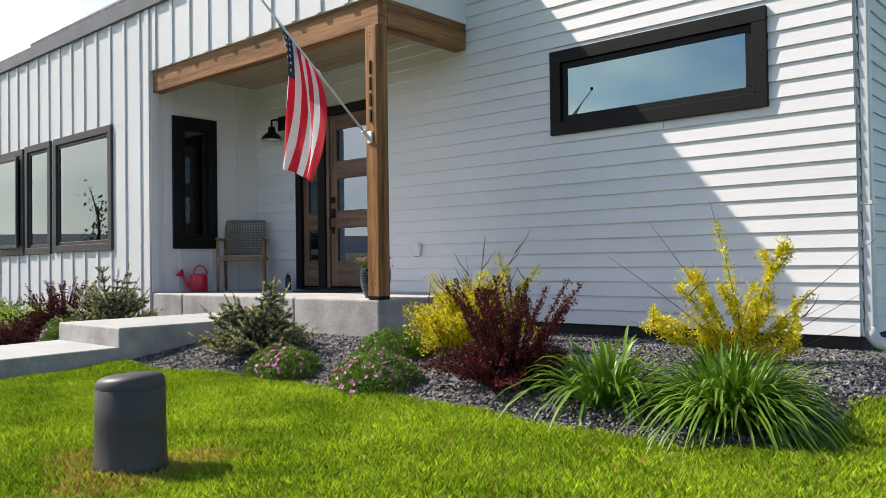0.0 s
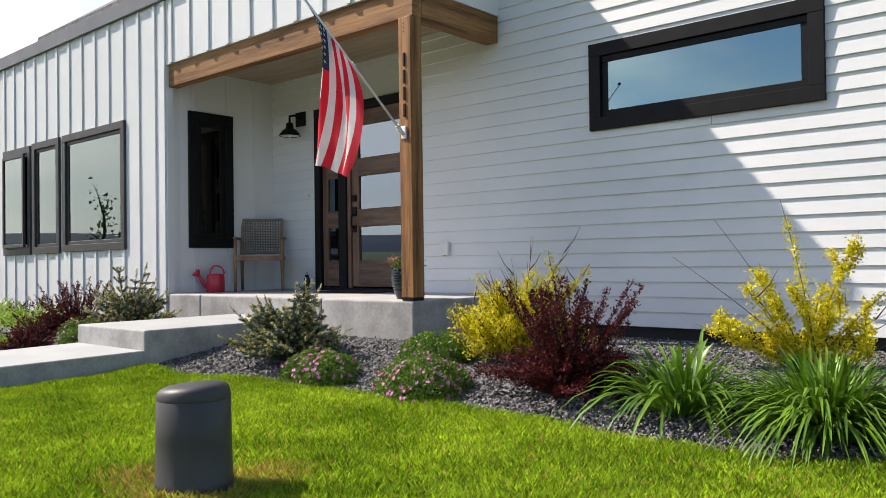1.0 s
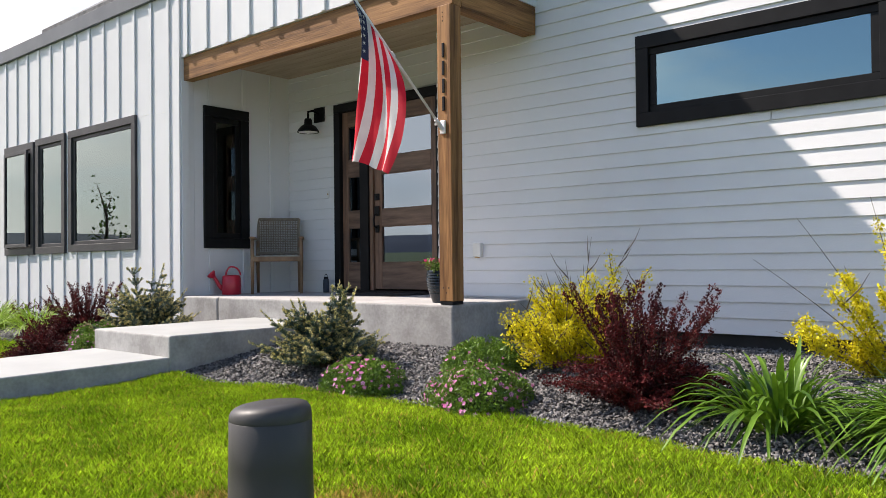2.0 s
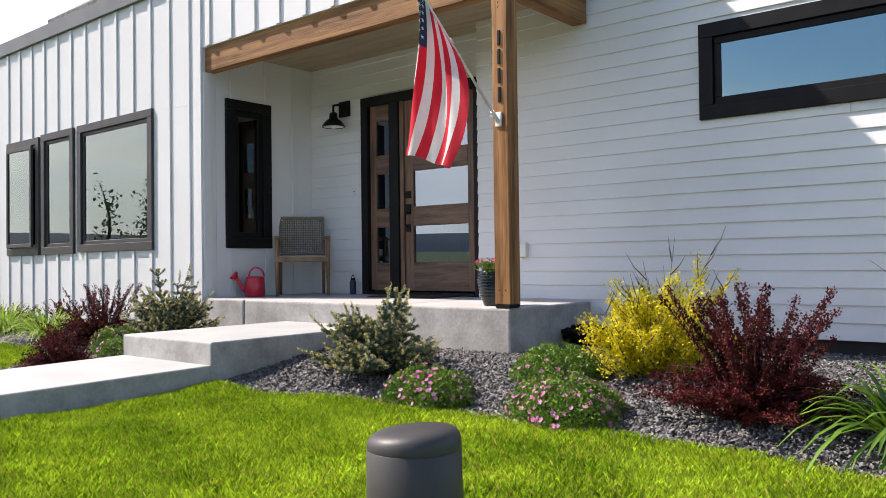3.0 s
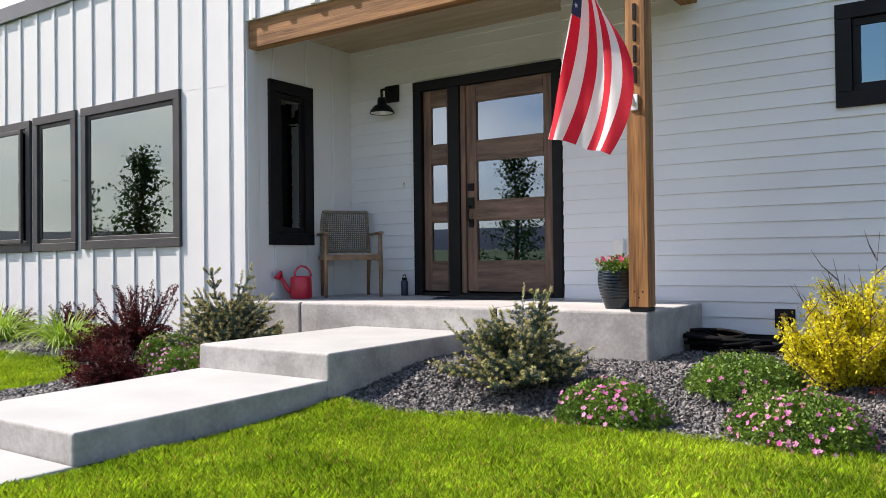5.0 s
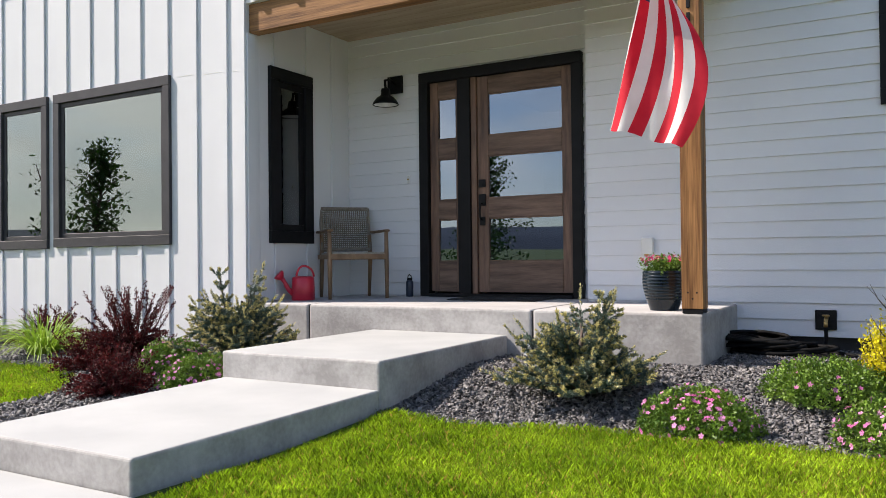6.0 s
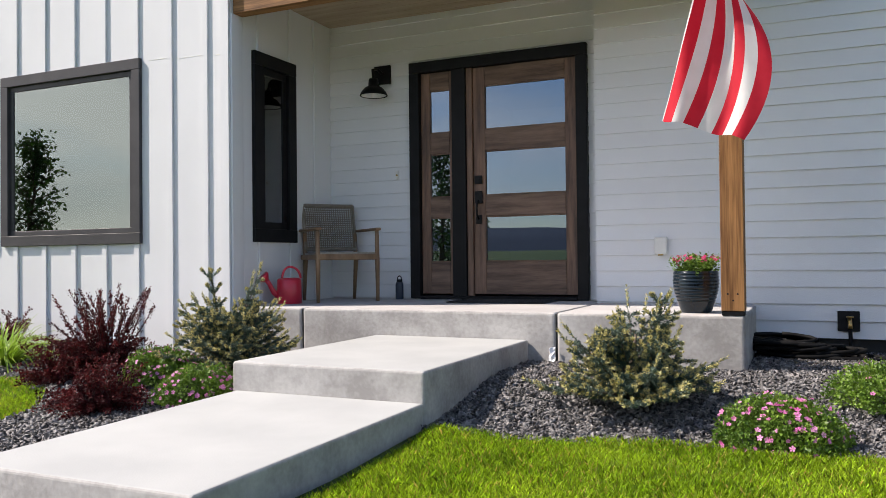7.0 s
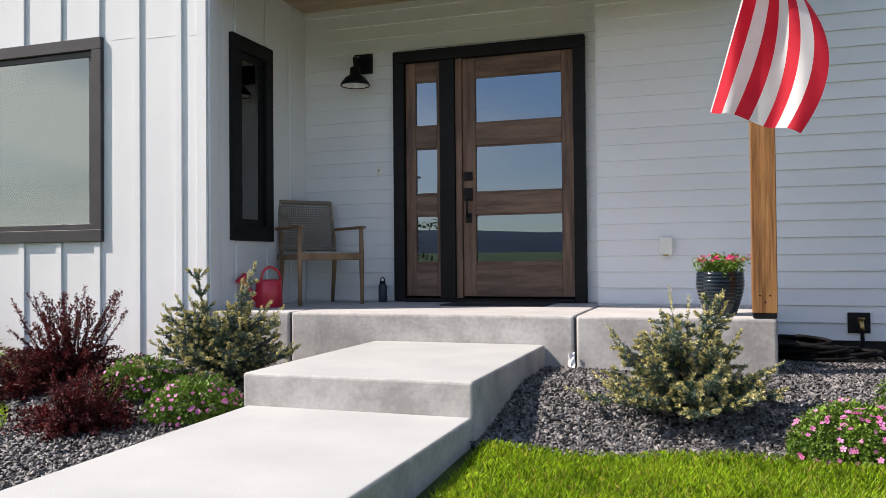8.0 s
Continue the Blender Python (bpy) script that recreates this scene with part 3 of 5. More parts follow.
cloth = thing("cloth", tuple(cloth_point(0.5, 0.0)), "", "")
place_under(cloth, flag)
for k in range(13):
    u0, u1 = k / 13, (k + 1) / 13
    part("stripe", cloth_strip(u0, u1, 0.40 if k > 5 else 0.0, 1.0, 4, 44), M_FLAG_RED if k % 2 == 0 else M_FLAG_WHITE, cloth, smooth=True)
canton = part("canton", cloth_strip(6 / 13, 1.0, 0.0, 0.40, 26, 18), M_FLAG_BLUE, cloth, "navy starred corner", True)
bm = bmesh.new()
for row in range(9):
    for col in range(6 if row % 2 == 0 else 5):
        u = 6 / 13 + (row + 1) / 10 * 7 / 13
        v = 0.40 * ((col + (1 if row % 2 == 0 else 1.5)) / 7)
        c = cloth_point(u, v)
        du, dv = (cloth_point(u + 0.01, v) - c).normalized(), (cloth_point(u, v + 0.01) - c).normalized()
        nor = du.cross(dv).normalized()
        for s in (0.0025, -0.0025):
            ring = [bm.verts.new(c + nor * s + (du * math.cos(6.28319 * k / 10) + dv * math.sin(6.28319 * k / 10)) * (0.016 if k % 2 == 0 else 0.0065)) for k in range(10)]
            bm.faces.new(ring)
tagged(part("stars", bm, M_FLAG_WHITE, cloth, "rows of small white stars"), kind="stuff")


# ---- windows and doors ----
def window_unit(name, w, plane, axis, trim, frame_w, material, glass, label, depth=0.035):
    """A window in a wall: outer trim boards, a sash frame and a pane. w: (u0, u1, z0, z1) of the trim's outside."""
    u0, u1, z0, z1 = w
    out_sign = -1 if axis == "x" else 1
    root = thing(name, (u0, plane, z0) if axis == "x" else (plane, u0, z0), label, "window", kind="structure")

    def b(ua, ub, za, zb, d0, d1, bevel=0.003):
        p0, p1 = plane + out_sign * d0, plane + out_sign * d1
        return box((ua, p0, za), (ub, p1, zb), bevel) if axis == "x" else box((p0, ua, za), (p1, ub, zb), bevel)
    t = trim
    part("trim", b(u0, u1, z1 - t, z1, -0.02, depth), material, root)
    part("trim", b(u0, u1, z0, z0 + t, -0.02, depth), material, root)
    part("trim", b(u0, u0 + t, z0 + t + 0.0005, z1 - t - 0.0005, -0.02, depth - 0.001), material, root)
    part("trim", b(u1 - t, u1, z0 + t + 0.0005, z1 - t - 0.0005, -0.02, depth - 0.001), material, root)
    i, f = t + 0.002, frame_w
    part("window_frame", b(u0 + i, u1 - i, z1 - i - f, z1 - i, -0.07, 0.006), material, root)
    part("window_frame", b(u0 + i, u1 - i, z0 + i, z0 + i + f, -0.07, 0.006), material, root)
    part("window_frame", b(u0 + i, u0 + i + f, z0 + i + f + 0.0005, z1 - i - f - 0.0005, -0.07, 0.005), material, root)
    part("window_frame", b(u1 - i - f, u1 - i, z0 + i + f + 0.0005, z1 - i - f - 0.0005, -0.07, 0.005), material, root)
    g = i + f - 0.004
    pane = part("pane", b(u0 + g, u1 - g, z0 + g, z1 - g, -0.010, -0.004, 0), glass, root)
    pane.visible_shadow = False
    return root


window_unit("window_1", WING_WINDOWS[0], WING_Y, "x", 0.095, 0.045, M_BRONZE, M_GLASS, "large fixed window with dark grey-brown trim")
window_unit("window_2", WING_WINDOWS[1], WING_Y, "x", 0.095, 0.045, M_BRONZE, M_GLASS, "narrow window with dark grey-brown trim")
w3 = window_unit("window_3", WING_WINDOWS[2], WING_Y, "x", 0.095, 0.045, M_BRONZE, M_GLASS, "window with its sash cranked outward, dark trim")
u0, u1, z0, z1 = shrunk(WING_WINDOWS[2], 0.11)
sash = part("sash", box((u0, WING_Y - 0.085, z1 - 0.05), (u1, WING_Y - 0.05, z1), 0.003), M_BRONZE, w3, "dark open sash")
for a, b in (((u0, z0), (u1, z0 + 0.05)), ((u0, z0 + 0.051), (u0 + 0.05, z1 - 0.051)), ((u1 - 0.05, z0 + 0.051), (u1, z1 - 0.051))):
    part("stile", box((a[0], WING_Y - 0.085, a[1]), (b[0], WING_Y - 0.05, b[1]), 0.003), M_BRONZE, sash)
part("sash_pane", box((u0 + 0.05, WING_Y - 0.070, z0 + 0.05), (u1 - 0.05, WING_Y - 0.064, z1 - 0.05)), M_GLASS, sash).visible_shadow = False
window_unit("window_4", SIDE_WINDOW, WING_X, "y", 0.115, 0.06, M_BLACK, M_GLASS_DIM, "tall narrow black-framed window beside the porch")
window_unit("window_5", HIGH_WINDOW, MAIN_Y - 0.012, "x", 0.11, 0.055, M_BLACK, M_GLASS_HIGH, "long horizontal black-framed window high in the wall")

# front door with a side light, in one black frame
door = thing("door_1", (-7.03, DOOR_Y, PORCH_Z), "closed weathered wooden front door with three panes and side light", "door", kind="structure")
DX0, DX1, DZ1 = -7.868, -6.180, 2.930
OUT = DOOR_Y - 0.075
for a, b in (((DX0, OUT, DZ1 - 0.10), (DX1, DOOR_Y + 0.04, DZ1)), ((DX0, OUT + 0.001, PORCH_Z + 0.005), (DX0 + 0.10, DOOR_Y + 0.04, DZ1 - 0.101)),
             ((DX1 - 0.095, OUT + 0.001, PORCH_Z + 0.005), (DX1, DOOR_Y + 0.04, DZ1 - 0.101)), ((-7.435, OUT + 0.002, PORCH_Z + 0.005), (-7.300, DOOR_Y + 0.06, DZ1 - 0.101))):
    part("door_frame", box(a, b, 0.004), M_BLACK, door, "black door frame")
part("threshold", box((DX0 + 0.101, OUT - 0.01, PORCH_Z + 0.002), (DX1 - 0.096, DOOR_Y + 0.05, PORCH_Z + 0.035), 0.006), M_BLACK, door, "black threshold")


def panelled_leaf(x0, x1, gx0, gx1, label, face):
    """A wooden leaf with stiles, rails and three panes."""
    leaf = part("door_leaf", box((x0, face + 0.001, 0.775), (gx0, face + 0.045, 2.828), 0.003), M_DOOR, door, label)
    part("stile", box((gx1, face + 0.001, 0.775), (x1, face + 0.045, 2.828), 0.003), M_DOOR, leaf)
    panes = ((1.066, 1.480), (1.664, 2.072), (2.260, 2.664))
    rails = [(0.775, panes[0][0]), (panes[0][1], panes[1][0]), (panes[1][1], panes[2][0]), (panes[2][1], 2.828)]
    for a, b in rails:
        part("rail", box((gx0 + 0.0006, face, a), (gx1 - 0.0006, face + 0.044, b), 0.003), M_DOOR_X, leaf)
    for a, b in panes:
        for q in ((gx0 + 0.001, a, gx1 - 0.001, a + 0.012), (gx0 + 0.001, b - 0.012, gx1 - 0.001, b)):
            part("glazing_bead", box((q[0], face + 0.008, q[1]), (q[2], face + 0.03, q[3]), 0.002), M_DOOR_X, leaf)
        part("pane", box((gx0 - 0.004, face + 0.022, a - 0.004), (gx1 + 0.004, face + 0.028, b + 0.004)), M_GLASS_DOOR, leaf).visible_shadow = False
    return leaf


panelled_leaf(-7.764, -7.437, -7.672, -7.476, "narrow wooden side light with three panes", DOOR_Y - 0.028)
main_leaf = panelled_leaf(-7.238, -6.277, -7.124, -6.382, "wide weathered wooden leaf with three panes", DOOR_Y - 0.028)
part("door_jamb", box((-7.298, DOOR_Y - 0.05, 0.76), (-7.240, DOOR_Y + 0.03, 2.829), 0.003), M_DOOR, door, "wooden jamb")
fy = DOOR_Y - 0.028
lock = part("deadbolt", box((-7.222, fy - 0.02, 1.770), (-7.152, fy - 0.001, 1.845), 0.004, 2), M_BLACK, door, "black square deadbolt")
part("cylinder", tube([(-7.187, fy - 0.021, 1.807), (-7.187, fy - 0.03, 1.807)], 0.018, 16), M_BLACK, lock)
handle = part("handle_set", box((-7.224, fy - 0.018, 1.595), (-7.152, fy - 0.001, 1.705), 0.004, 2), M_BLACK, door, "black grip handle set")
part("grip", tube([(-7.188, fy - 0.01, 1.62), (-7.188, fy - 0.05, 1.605), (-7.188, fy - 0.062, 1.55), (-7.188, fy - 0.055, 1.48), (-7.188, fy - 0.01, 1.455)], 0.009, 10), M_BLACK, handle)
part("foot_plate", box((-7.215, fy - 0.014, 1.408), (-7.160, fy - 0.001, 1.49), 0.004, 2), M_BLACK, handle)

# trim by the wing's corner
for name, a, b in (("corner_board", (WING_X - 0.09, WING_Y - 0.022, 0.36), (WING_X - 0.002, WING_Y - 0.001, 4.136)),
                   ("corner_board", (WING_X + 0.001, WING_Y - 0.001, PORCH_Z + 0.004), (WING_X + 0.020, WING_Y + 0.09, BEAM_Z0 - 0.003))):
    tagged(part(name, box(a, b, 0.002), M_BOARD), "white painted corner board", "trim", "corner boards", kind="structure")

for x0, x1, z in ((-9.645, -9.385, 2.835), (-9.315, -9.01, 2.815), (-8.94, -8.87, 2.80)):
    part("sheet_joint", box((x0, WING_Y - 0.0018, z), (x1, WING_Y - 0.0003, z + 0.004)), M_PLATE, wall_wing_front, "thin joint between two wall sheets")

# ---- wall fittings ----
lamp = thing("wall_lamp", (-8.167, DOOR_Y, 2.86), "black gooseneck barn wall lamp with dome shade", "lamp")
part("back_plate", box((-8.255, DOOR_Y - 0.045, 2.772), (-8.078, DOOR_Y - 0.0185, 2.948), 0.004), M_BLACK, lamp)
part("arm", tube([(-8.167, DOOR_Y - 0.04, 2.87), (-8.175, DOOR_Y - 0.12, 2.90), (-8.185, DOOR_Y - 0.19, 2.88), (-8.172, DOOR_Y - 0.20, 2.80)], 0.014, 12), M_BLACK, lamp, smooth=True)
shade = part("shade", lathe([(0.128, 0.0), (0.132, 0.004), (0.118, 0.035), (0.085, 0.075), (0.050, 0.095), (0.045, 0.15), (0.038, 0.165), (0.034, 0.165),
                             (0.034, 0.10), (0.075, 0.070), (0.108, 0.032), (0.120, 0.004)], (-8.172, DOOR_Y - 0.20, 2.630), 36, False), M_BLACK, lamp, "black dome shade", True)
part("bulb", lathe([(0.006, 0), (0.03, 0.012), (0.042, 0.04), (0.03, 0.07), (0.014, 0.1)], (-8.172, DOOR_Y - 0.20, 2.612), 20), M_WHITE_METAL, lamp, "pale frosted bulb", True)
part("lining", lathe([(0.119, 0.006), (0.106, 0.033), (0.073, 0.068), (0.033, 0.098), (0.030, 0.096), (0.071, 0.065), (0.103, 0.031), (0.116, 0.006)], (-8.172, DOOR_Y - 0.20, 2.630), 36, False), M_WHITE_METAL, shade, "white enamel lining", True)
box_plate = thing("weather_cover", (-5.54, MAIN_Y, 1.18), "almond plastic electric cover on the siding", "outlet")
part("cover", box((-5.588, MAIN_Y - 0.060, 1.112), (-5.492, MAIN_Y - 0.014, 1.25), 0.008, 2), M_PLATE, box_plate)
part("latch", box((-5.56, MAIN_Y - 0.064, 1.104), (-5.52, MAIN_Y - 0.03, 1.116), 0.002), M_BRASS, box_plate)
bell = thing("doorbell", (-8.02, DOOR_Y, 1.89), "small tan doorbell plate by the door", "doorbell")
part("plate", box((-8.042, DOOR_Y - 0.028, 1.855), (-8.008, DOOR_Y - 0.018, 1.935), 0.003), M_PLATE, bell)
part("button", tube([(-8.025, DOOR_Y - 0.028, 1.895), (-8.025, DOOR_Y - 0.033, 1.895)], 0.009, 14), M_BRASS, bell)
spigot = thing("hose_tap", (-4.23, MAIN_Y, 0.62), "brass hose tap on black mounting block", "tap")
part("block", box((-4.302, MAIN_Y - 0.040, 0.545), (-4.158, MAIN_Y - 0.016, 0.690), 0.004), M_BLACK, spigot, "black mounting block")
part("valve", tube([(-4.225, MAIN_Y - 0.04, 0.63), (-4.225, MAIN_Y - 0.10, 0.63), (-4.225, MAIN_Y - 0.12, 0.60), (-4.225, MAIN_Y - 0.12, 0.57)], [0.016, 0.014, 0.014, 0.016], 12), M_BRASS, spigot, smooth=True)
part("handwheel", lathe([(0.005, 0), (0.024, 0.002), (0.026, 0.008), (0.022, 0.013), (0.005, 0.014)], (-4.225, MAIN_Y - 0.09, 0.645), 14), M_BRASS, spigot)
rng = np.random.default_rng(11)
hose = thing("garden_hose", (-4.55, 6.05, 0.38), "black garden hose coiled on the gravel", "hose")
pts = [(-4.225, MAIN_Y - 0.12, 0.572), (-4.222, MAIN_Y - 0.125, 0.48), (-4.23, MAIN_Y - 0.15, 0.41)]
for k in range(330):
    a = k * 0.31
    r = 0.19 + 0.05 * math.sin(k * 0.7) + 0.05 * math.sin(k * 0.093)
    drift = -0.34 * min(1, k / 220)
    pts.append((-4.34 + drift + r * 1.25 * math.cos(a), 5.98 + 0.70 * r * math.sin(a), 0.387 + 0.00026 * k + 0.07 * (k / 330) * math.sin(a * 0.5 + k * 0.011) ** 2 + 0.02 * math.sin(k * 0.17) ** 2))
part("coil", tube(pts, 0.014, 7), M_HOSE, hose, smooth=True)

spout_thing = thing("downspout", (-1.31, 6.47, 0.4), "pale blue-grey downspout at the house corner", "downspout")
part("pipe", box((CORNER_X + 0.022, MAIN_Y + 0.008, 0.56), (CORNER_X + 0.085, MAIN_Y + 0.095, 5.5), 0.012, 2), M_SPOUT, spout_thing)
part("elbow", tube([(CORNER_X + 0.054, MAIN_Y + 0.052, 0.575), (CORNER_X + 0.056, MAIN_Y + 0.055, 0.50), (CORNER_X + 0.085, MAIN_Y + 0.075, 0.45), (CORNER_X + 0.17, MAIN_Y + 0.10, 0.42), (CORNER_X + 0.30, MAIN_Y + 0.12, 0.405)], 0.045, 14), M_SPOUT, spout_thing, smooth=True)
for z in (1.4, 2.9):
    part("strap", box((CORNER_X + 0.018, MAIN_Y + 0.006, z), (CORNER_X + 0.088, MAIN_Y + 0.098, z + 0.025), 0.002), M_SPOUT, spout_thing)

# ---- things on the porch ----
chair = thing("porch_chair", (0, 0, 0), "teak armchair with woven rope back and pale seat", "chair")
W2, D2 = 0.275, 0.25
for sx in (-1, 1):
    part("front_leg", tube([(sx * W2, -D2, 0.0), (sx * W2, -D2 + 0.005, 0.35), (sx * W2, -D2 + 0.012, 0.635)], [0.017, 0.022, 0.019], 8), M_TEAK, chair, smooth=True)
    part("back_leg", tube([(sx * (W2 - 0.03), D2 + 0.05, 0.0), (sx * (W2 - 0.03), D2, 0.36), (sx * (W2 - 0.03), D2 + 0.02, 0.62)], [0.016, 0.022, 0.018], 8), M_TEAK, chair, smooth=True)
    part("armrest", box((sx * W2 - 0.028, -D2 - 0.03, 0.632), (sx * W2 + 0.028, D2 + 0.05, 0.656), 0.01, 2), M_TEAK, chair)
    part("side_rail", box((sx * W2 - 0.015, -D2 + 0.02, 0.375), (sx * W2 + 0.015, D2, 0.42), 0.006), M_TEAK, chair)
part("front_rail", box((-W2, -D2 - 0.012, 0.37), (W2, -D2 + 0.022, 0.425), 0.006), M_TEAK, chair)
part("seat", box((-W2 + 0.016, -D2 + 0.0, 0.405), (W2 - 0.016, D2 - 0.01, 0.44), 0.014, 3), M_CUSHION, chair, "pale woven seat")
back = part("backrest", bmesh.new(), M_ROPE, chair, "woven grey-brown rope back")


def back_pt(a, h):
    return Vector((a, D2 - 0.01 + 0.22 * (h - 0.45) + 0.035 * (1 - (a / 0.24) ** 2), h))


bm = bmesh.new()
for a in (-0.245, 0.245):
    add_tube(bm, [back_pt(a, 0.47 + 0.42 * k / 6) for k in range(7)], 0.014, 8)
for h in (0.47, 0.885):
    add_tube(bm, [back_pt(-0.245 + 0.49 * k / 8, h) for k in range(9)], 0.018, 8)
bm.to_mesh(back.data)
bm.free()
for k in range(23):
    a = -0.225 + 0.45 * k / 22
    part("cord", tube([back_pt(a, 0.47 + 0.415 * j / 4) + Vector((0, 0.004 * (-1) ** (j + k), 0)) for j in range(5)], 0.0046, 5), M_ROPE, back)
for k in range(19):
    h = 0.49 + 0.375 * k / 18
    part("cord", tube([back_pt(-0.24 + 0.48 * j / 6, h) + Vector((0, 0.004 * (-1) ** (j + k), 0)) for j in range(7)], 0.0046 if k < 15 else 0.0035, 5), M_ROPE, back)
chair.matrix_basis = pose(-8.37, 6.11, PORCH_Z + 0.001, 0, 0, 50)

can = thing("watering_can", (0, 0, 0), "glossy red watering can with long spout", "watering can")
part("body", lathe([(0.092, 0), (0.096, 0.006), (0.094, 0.10), (0.090, 0.18), (0.082, 0.19), (0.060, 0.196)], (0, 0, 0), 32), M_RED, can, smooth=True)
part("spout", tube([(-0.075, 0, 0.05), (-0.12, 0, 0.09), (-0.155, 0, 0.155), (-0.175, 0, 0.185)], [0.026, 0.02, 0.016, 0.018], 14), M_RED, can, smooth=True)
part("rose", tube([(-0.17, 0, 0.175), (-0.195, 0, 0.205), (-0.205, 0, 0.215)], [0.018, 0.046, 0.046], 18), M_RED, can, smooth=True)
part("handle", tube([(-0.055 + 0.06 * (1 - math.cos(a)) * 1.0, 0, 0.185 + 0.095 * math.sin(a)) if a < 1.6 else (0.005 + 0.085 * math.sin(a - 1.57), 0, 0.185 + 0.095 * math.cos(a - 1.57) - 0.02 * max(0, a - 2.6)) for a in [0.25 * k for k in range(13)]], 0.009, 10), M_RED, can, smooth=True)
can.matrix_basis = pose(-8.56, 5.60, PORCH_Z + 0.001, 0, 0, 50) @ Matrix.Scale(1.13, 4)

bottle = thing("water_bottle", (-7.955, 6.49, PORCH_Z), "navy steel water bottle with loop lid", "bottle")
part("body", lathe([(0.034, 0.001), (0.037, 0.006), (0.037, 0.14), (0.030, 0.158), (0.024, 0.162)], (-7.955, 6.49, PORCH_Z), 26), M_BLUE, bottle, smooth=True)
part("lid", lathe([(0.026, 0.162), (0.026, 0.182), (0.02, 0.186)], (-7.955, 6.49, PORCH_Z), 22), M_BLACK, bottle, "black lid")
part("loop", tube([(-7.975, 6.49, PORCH_Z + 0.18), (-7.973, 6.49, PORCH_Z + 0.205), (-7.955, 6.49, PORCH_Z + 0.218), (-7.937, 6.49, PORCH_Z + 0.205), (-7.935, 6.49, PORCH_Z + 0.18)], 0.005, 8), M_BLACK, bottle)

doormat = thing("door_mat", (-6.85, 6.28, PORCH_Z), "thin black ribbed door mat before the door", "mat")
part("mat_base", box((-7.27, 6.02, PORCH_Z + 0.001), (-6.42, 6.52, PORCH_Z + 0.010), 0.004), M_MAT, doormat)
for k in range(12):
    part("rib", box((-7.25, 6.045 + 0.038 * k, PORCH_Z + 0.0102), (-6.44, 6.065 + 0.038 * k, PORCH_Z + 0.015), 0.002), M_MAT, doormat)

POT = (-5.165, 5.36, PORCH_Z)
planter = thing("planter", POT, "dark teal glazed ribbed flower pot", "flower pot")
prof = [(0.085, 0.001), (0.095, 0.004)]
for k in range(61):
    s = k / 60
    r = 0.095 + 0.052 * math.sin(min(1, s * 1.25) * 1.57) - 0.010 * max(0, s - 0.75) * 4 * 0.5
    prof.append((r + (0.0022 * math.sin(s * 75) if s > 0.25 else 0), 0.004 + 0.27 * s))
prof += [(0.130, 0.275), (0.126, 0.24), (0.10, 0.235), (0.004, 0.235)]
part("pot", lathe(prof, POT, 44), M_GLAZE, planter, smooth=True)
part("soil", lathe([(0.12, 0.236), (0.118, 0.245), (0.06, 0.25), (0.003, 0.25)], POT, 24), M_BED, planter, "dark potting soil")

bm = bmesh.new()
rs = np.random.default_rng(17)
grid = [[bm.verts.new((-6.085 + 0.016 * i + rs.normal(0, 0.004), 5.045 + 0.014 * math.sin(i * 1.7 + j) + 0.006 * j, 0.405 + 0.022 * j + rs.normal(0, 0.004))) for i in range(4)] for j in range(5)]
for r0, r1 in zip(grid, grid[1:]):
    for i in range(3):
        bm.faces.new((r0[i], r0[i + 1], r1[i + 1], r1[i]))
scrap = part("paper_scrap", bm, M_WHITE_METAL)
scrap.modifiers.new("thickness", "SOLIDIFY").thickness = 0.002
tagged(scrap, "crumpled white scrap on gravel by the porch", "scrap")

# ---- the utility pedestal on the lawn ----
ped = thing("utility_pedestal", (-2.981, 1.912, 0.2), "dark grey plastic utility pedestal with sloped cap", "pedestal")
bm = bmesh.new()
rings, sides = [], 48
PED = [(0.146, -0.03), (0.146, 0.03), (0.1455, 0.045), (0.142, 0.052), (0.1385, 0.20), (0.1367, 0.3455), (0.1360, 0.3462)]
for r, h in PED:
    rings.append([bm.verts.new((r * math.cos(6.28319 * k / sides), r * math.sin(6.28319 * k / sides), h)) for k in range(sides)])
for r0, r1 in zip(rings, rings[1:]):
    for k in range(sides):
        bm.faces.new((r0[k], r0[(k + 1) % sides], r1[(k + 1) % sides], r1[k]))
bm.faces.new(rings[-1])
part("body", bm, M_PLASTIC, ped, smooth=True)
bm = bmesh.new()
rings = []
for r, h in [(0.1362, 0.3466), (0.1366, 0.352), (0.1355, 0.366), (0.1310, 0.380), (0.1210, 0.391), (0.105, 0.398), (0.08, 0.402), (0.045, 0.405), (0.012, 0.406)]:
    slope = 0.08 * min(1.0, (h - 0.3466) / 0.04)
    rings.append([bm.verts.new((r * math.cos(6.28319 * k / sides), r * math.sin(6.28319 * k / sides), h + slope * r * math.cos(6.28319 * k / sides - 0.35))) for k in range(sides)])
for r0, r1 in zip(rings, rings[1:]):
    for k in range(sides):
        bm.faces.new((r0[k], r0[(k + 1) % sides], r1[(k + 1) % sides], r1[k]))
bm.faces.new(rings[-1])
part("cap", bm, M_PLASTIC, ped, "rounded cap sloping to one side", True)
for o in ped.children:
    o.matrix_parent_inverse = Matrix.Identity(4)

# ---- plants ----
def stems_mesh(paths, r0, r1, sides=5):
    bm = bmesh.new()
    for p in paths:
        n = len(p)
        add_tube(bm, p, [r0 + (r1 - r0) * k / (n - 1) for k in range(n)], sides, False)
    return bm


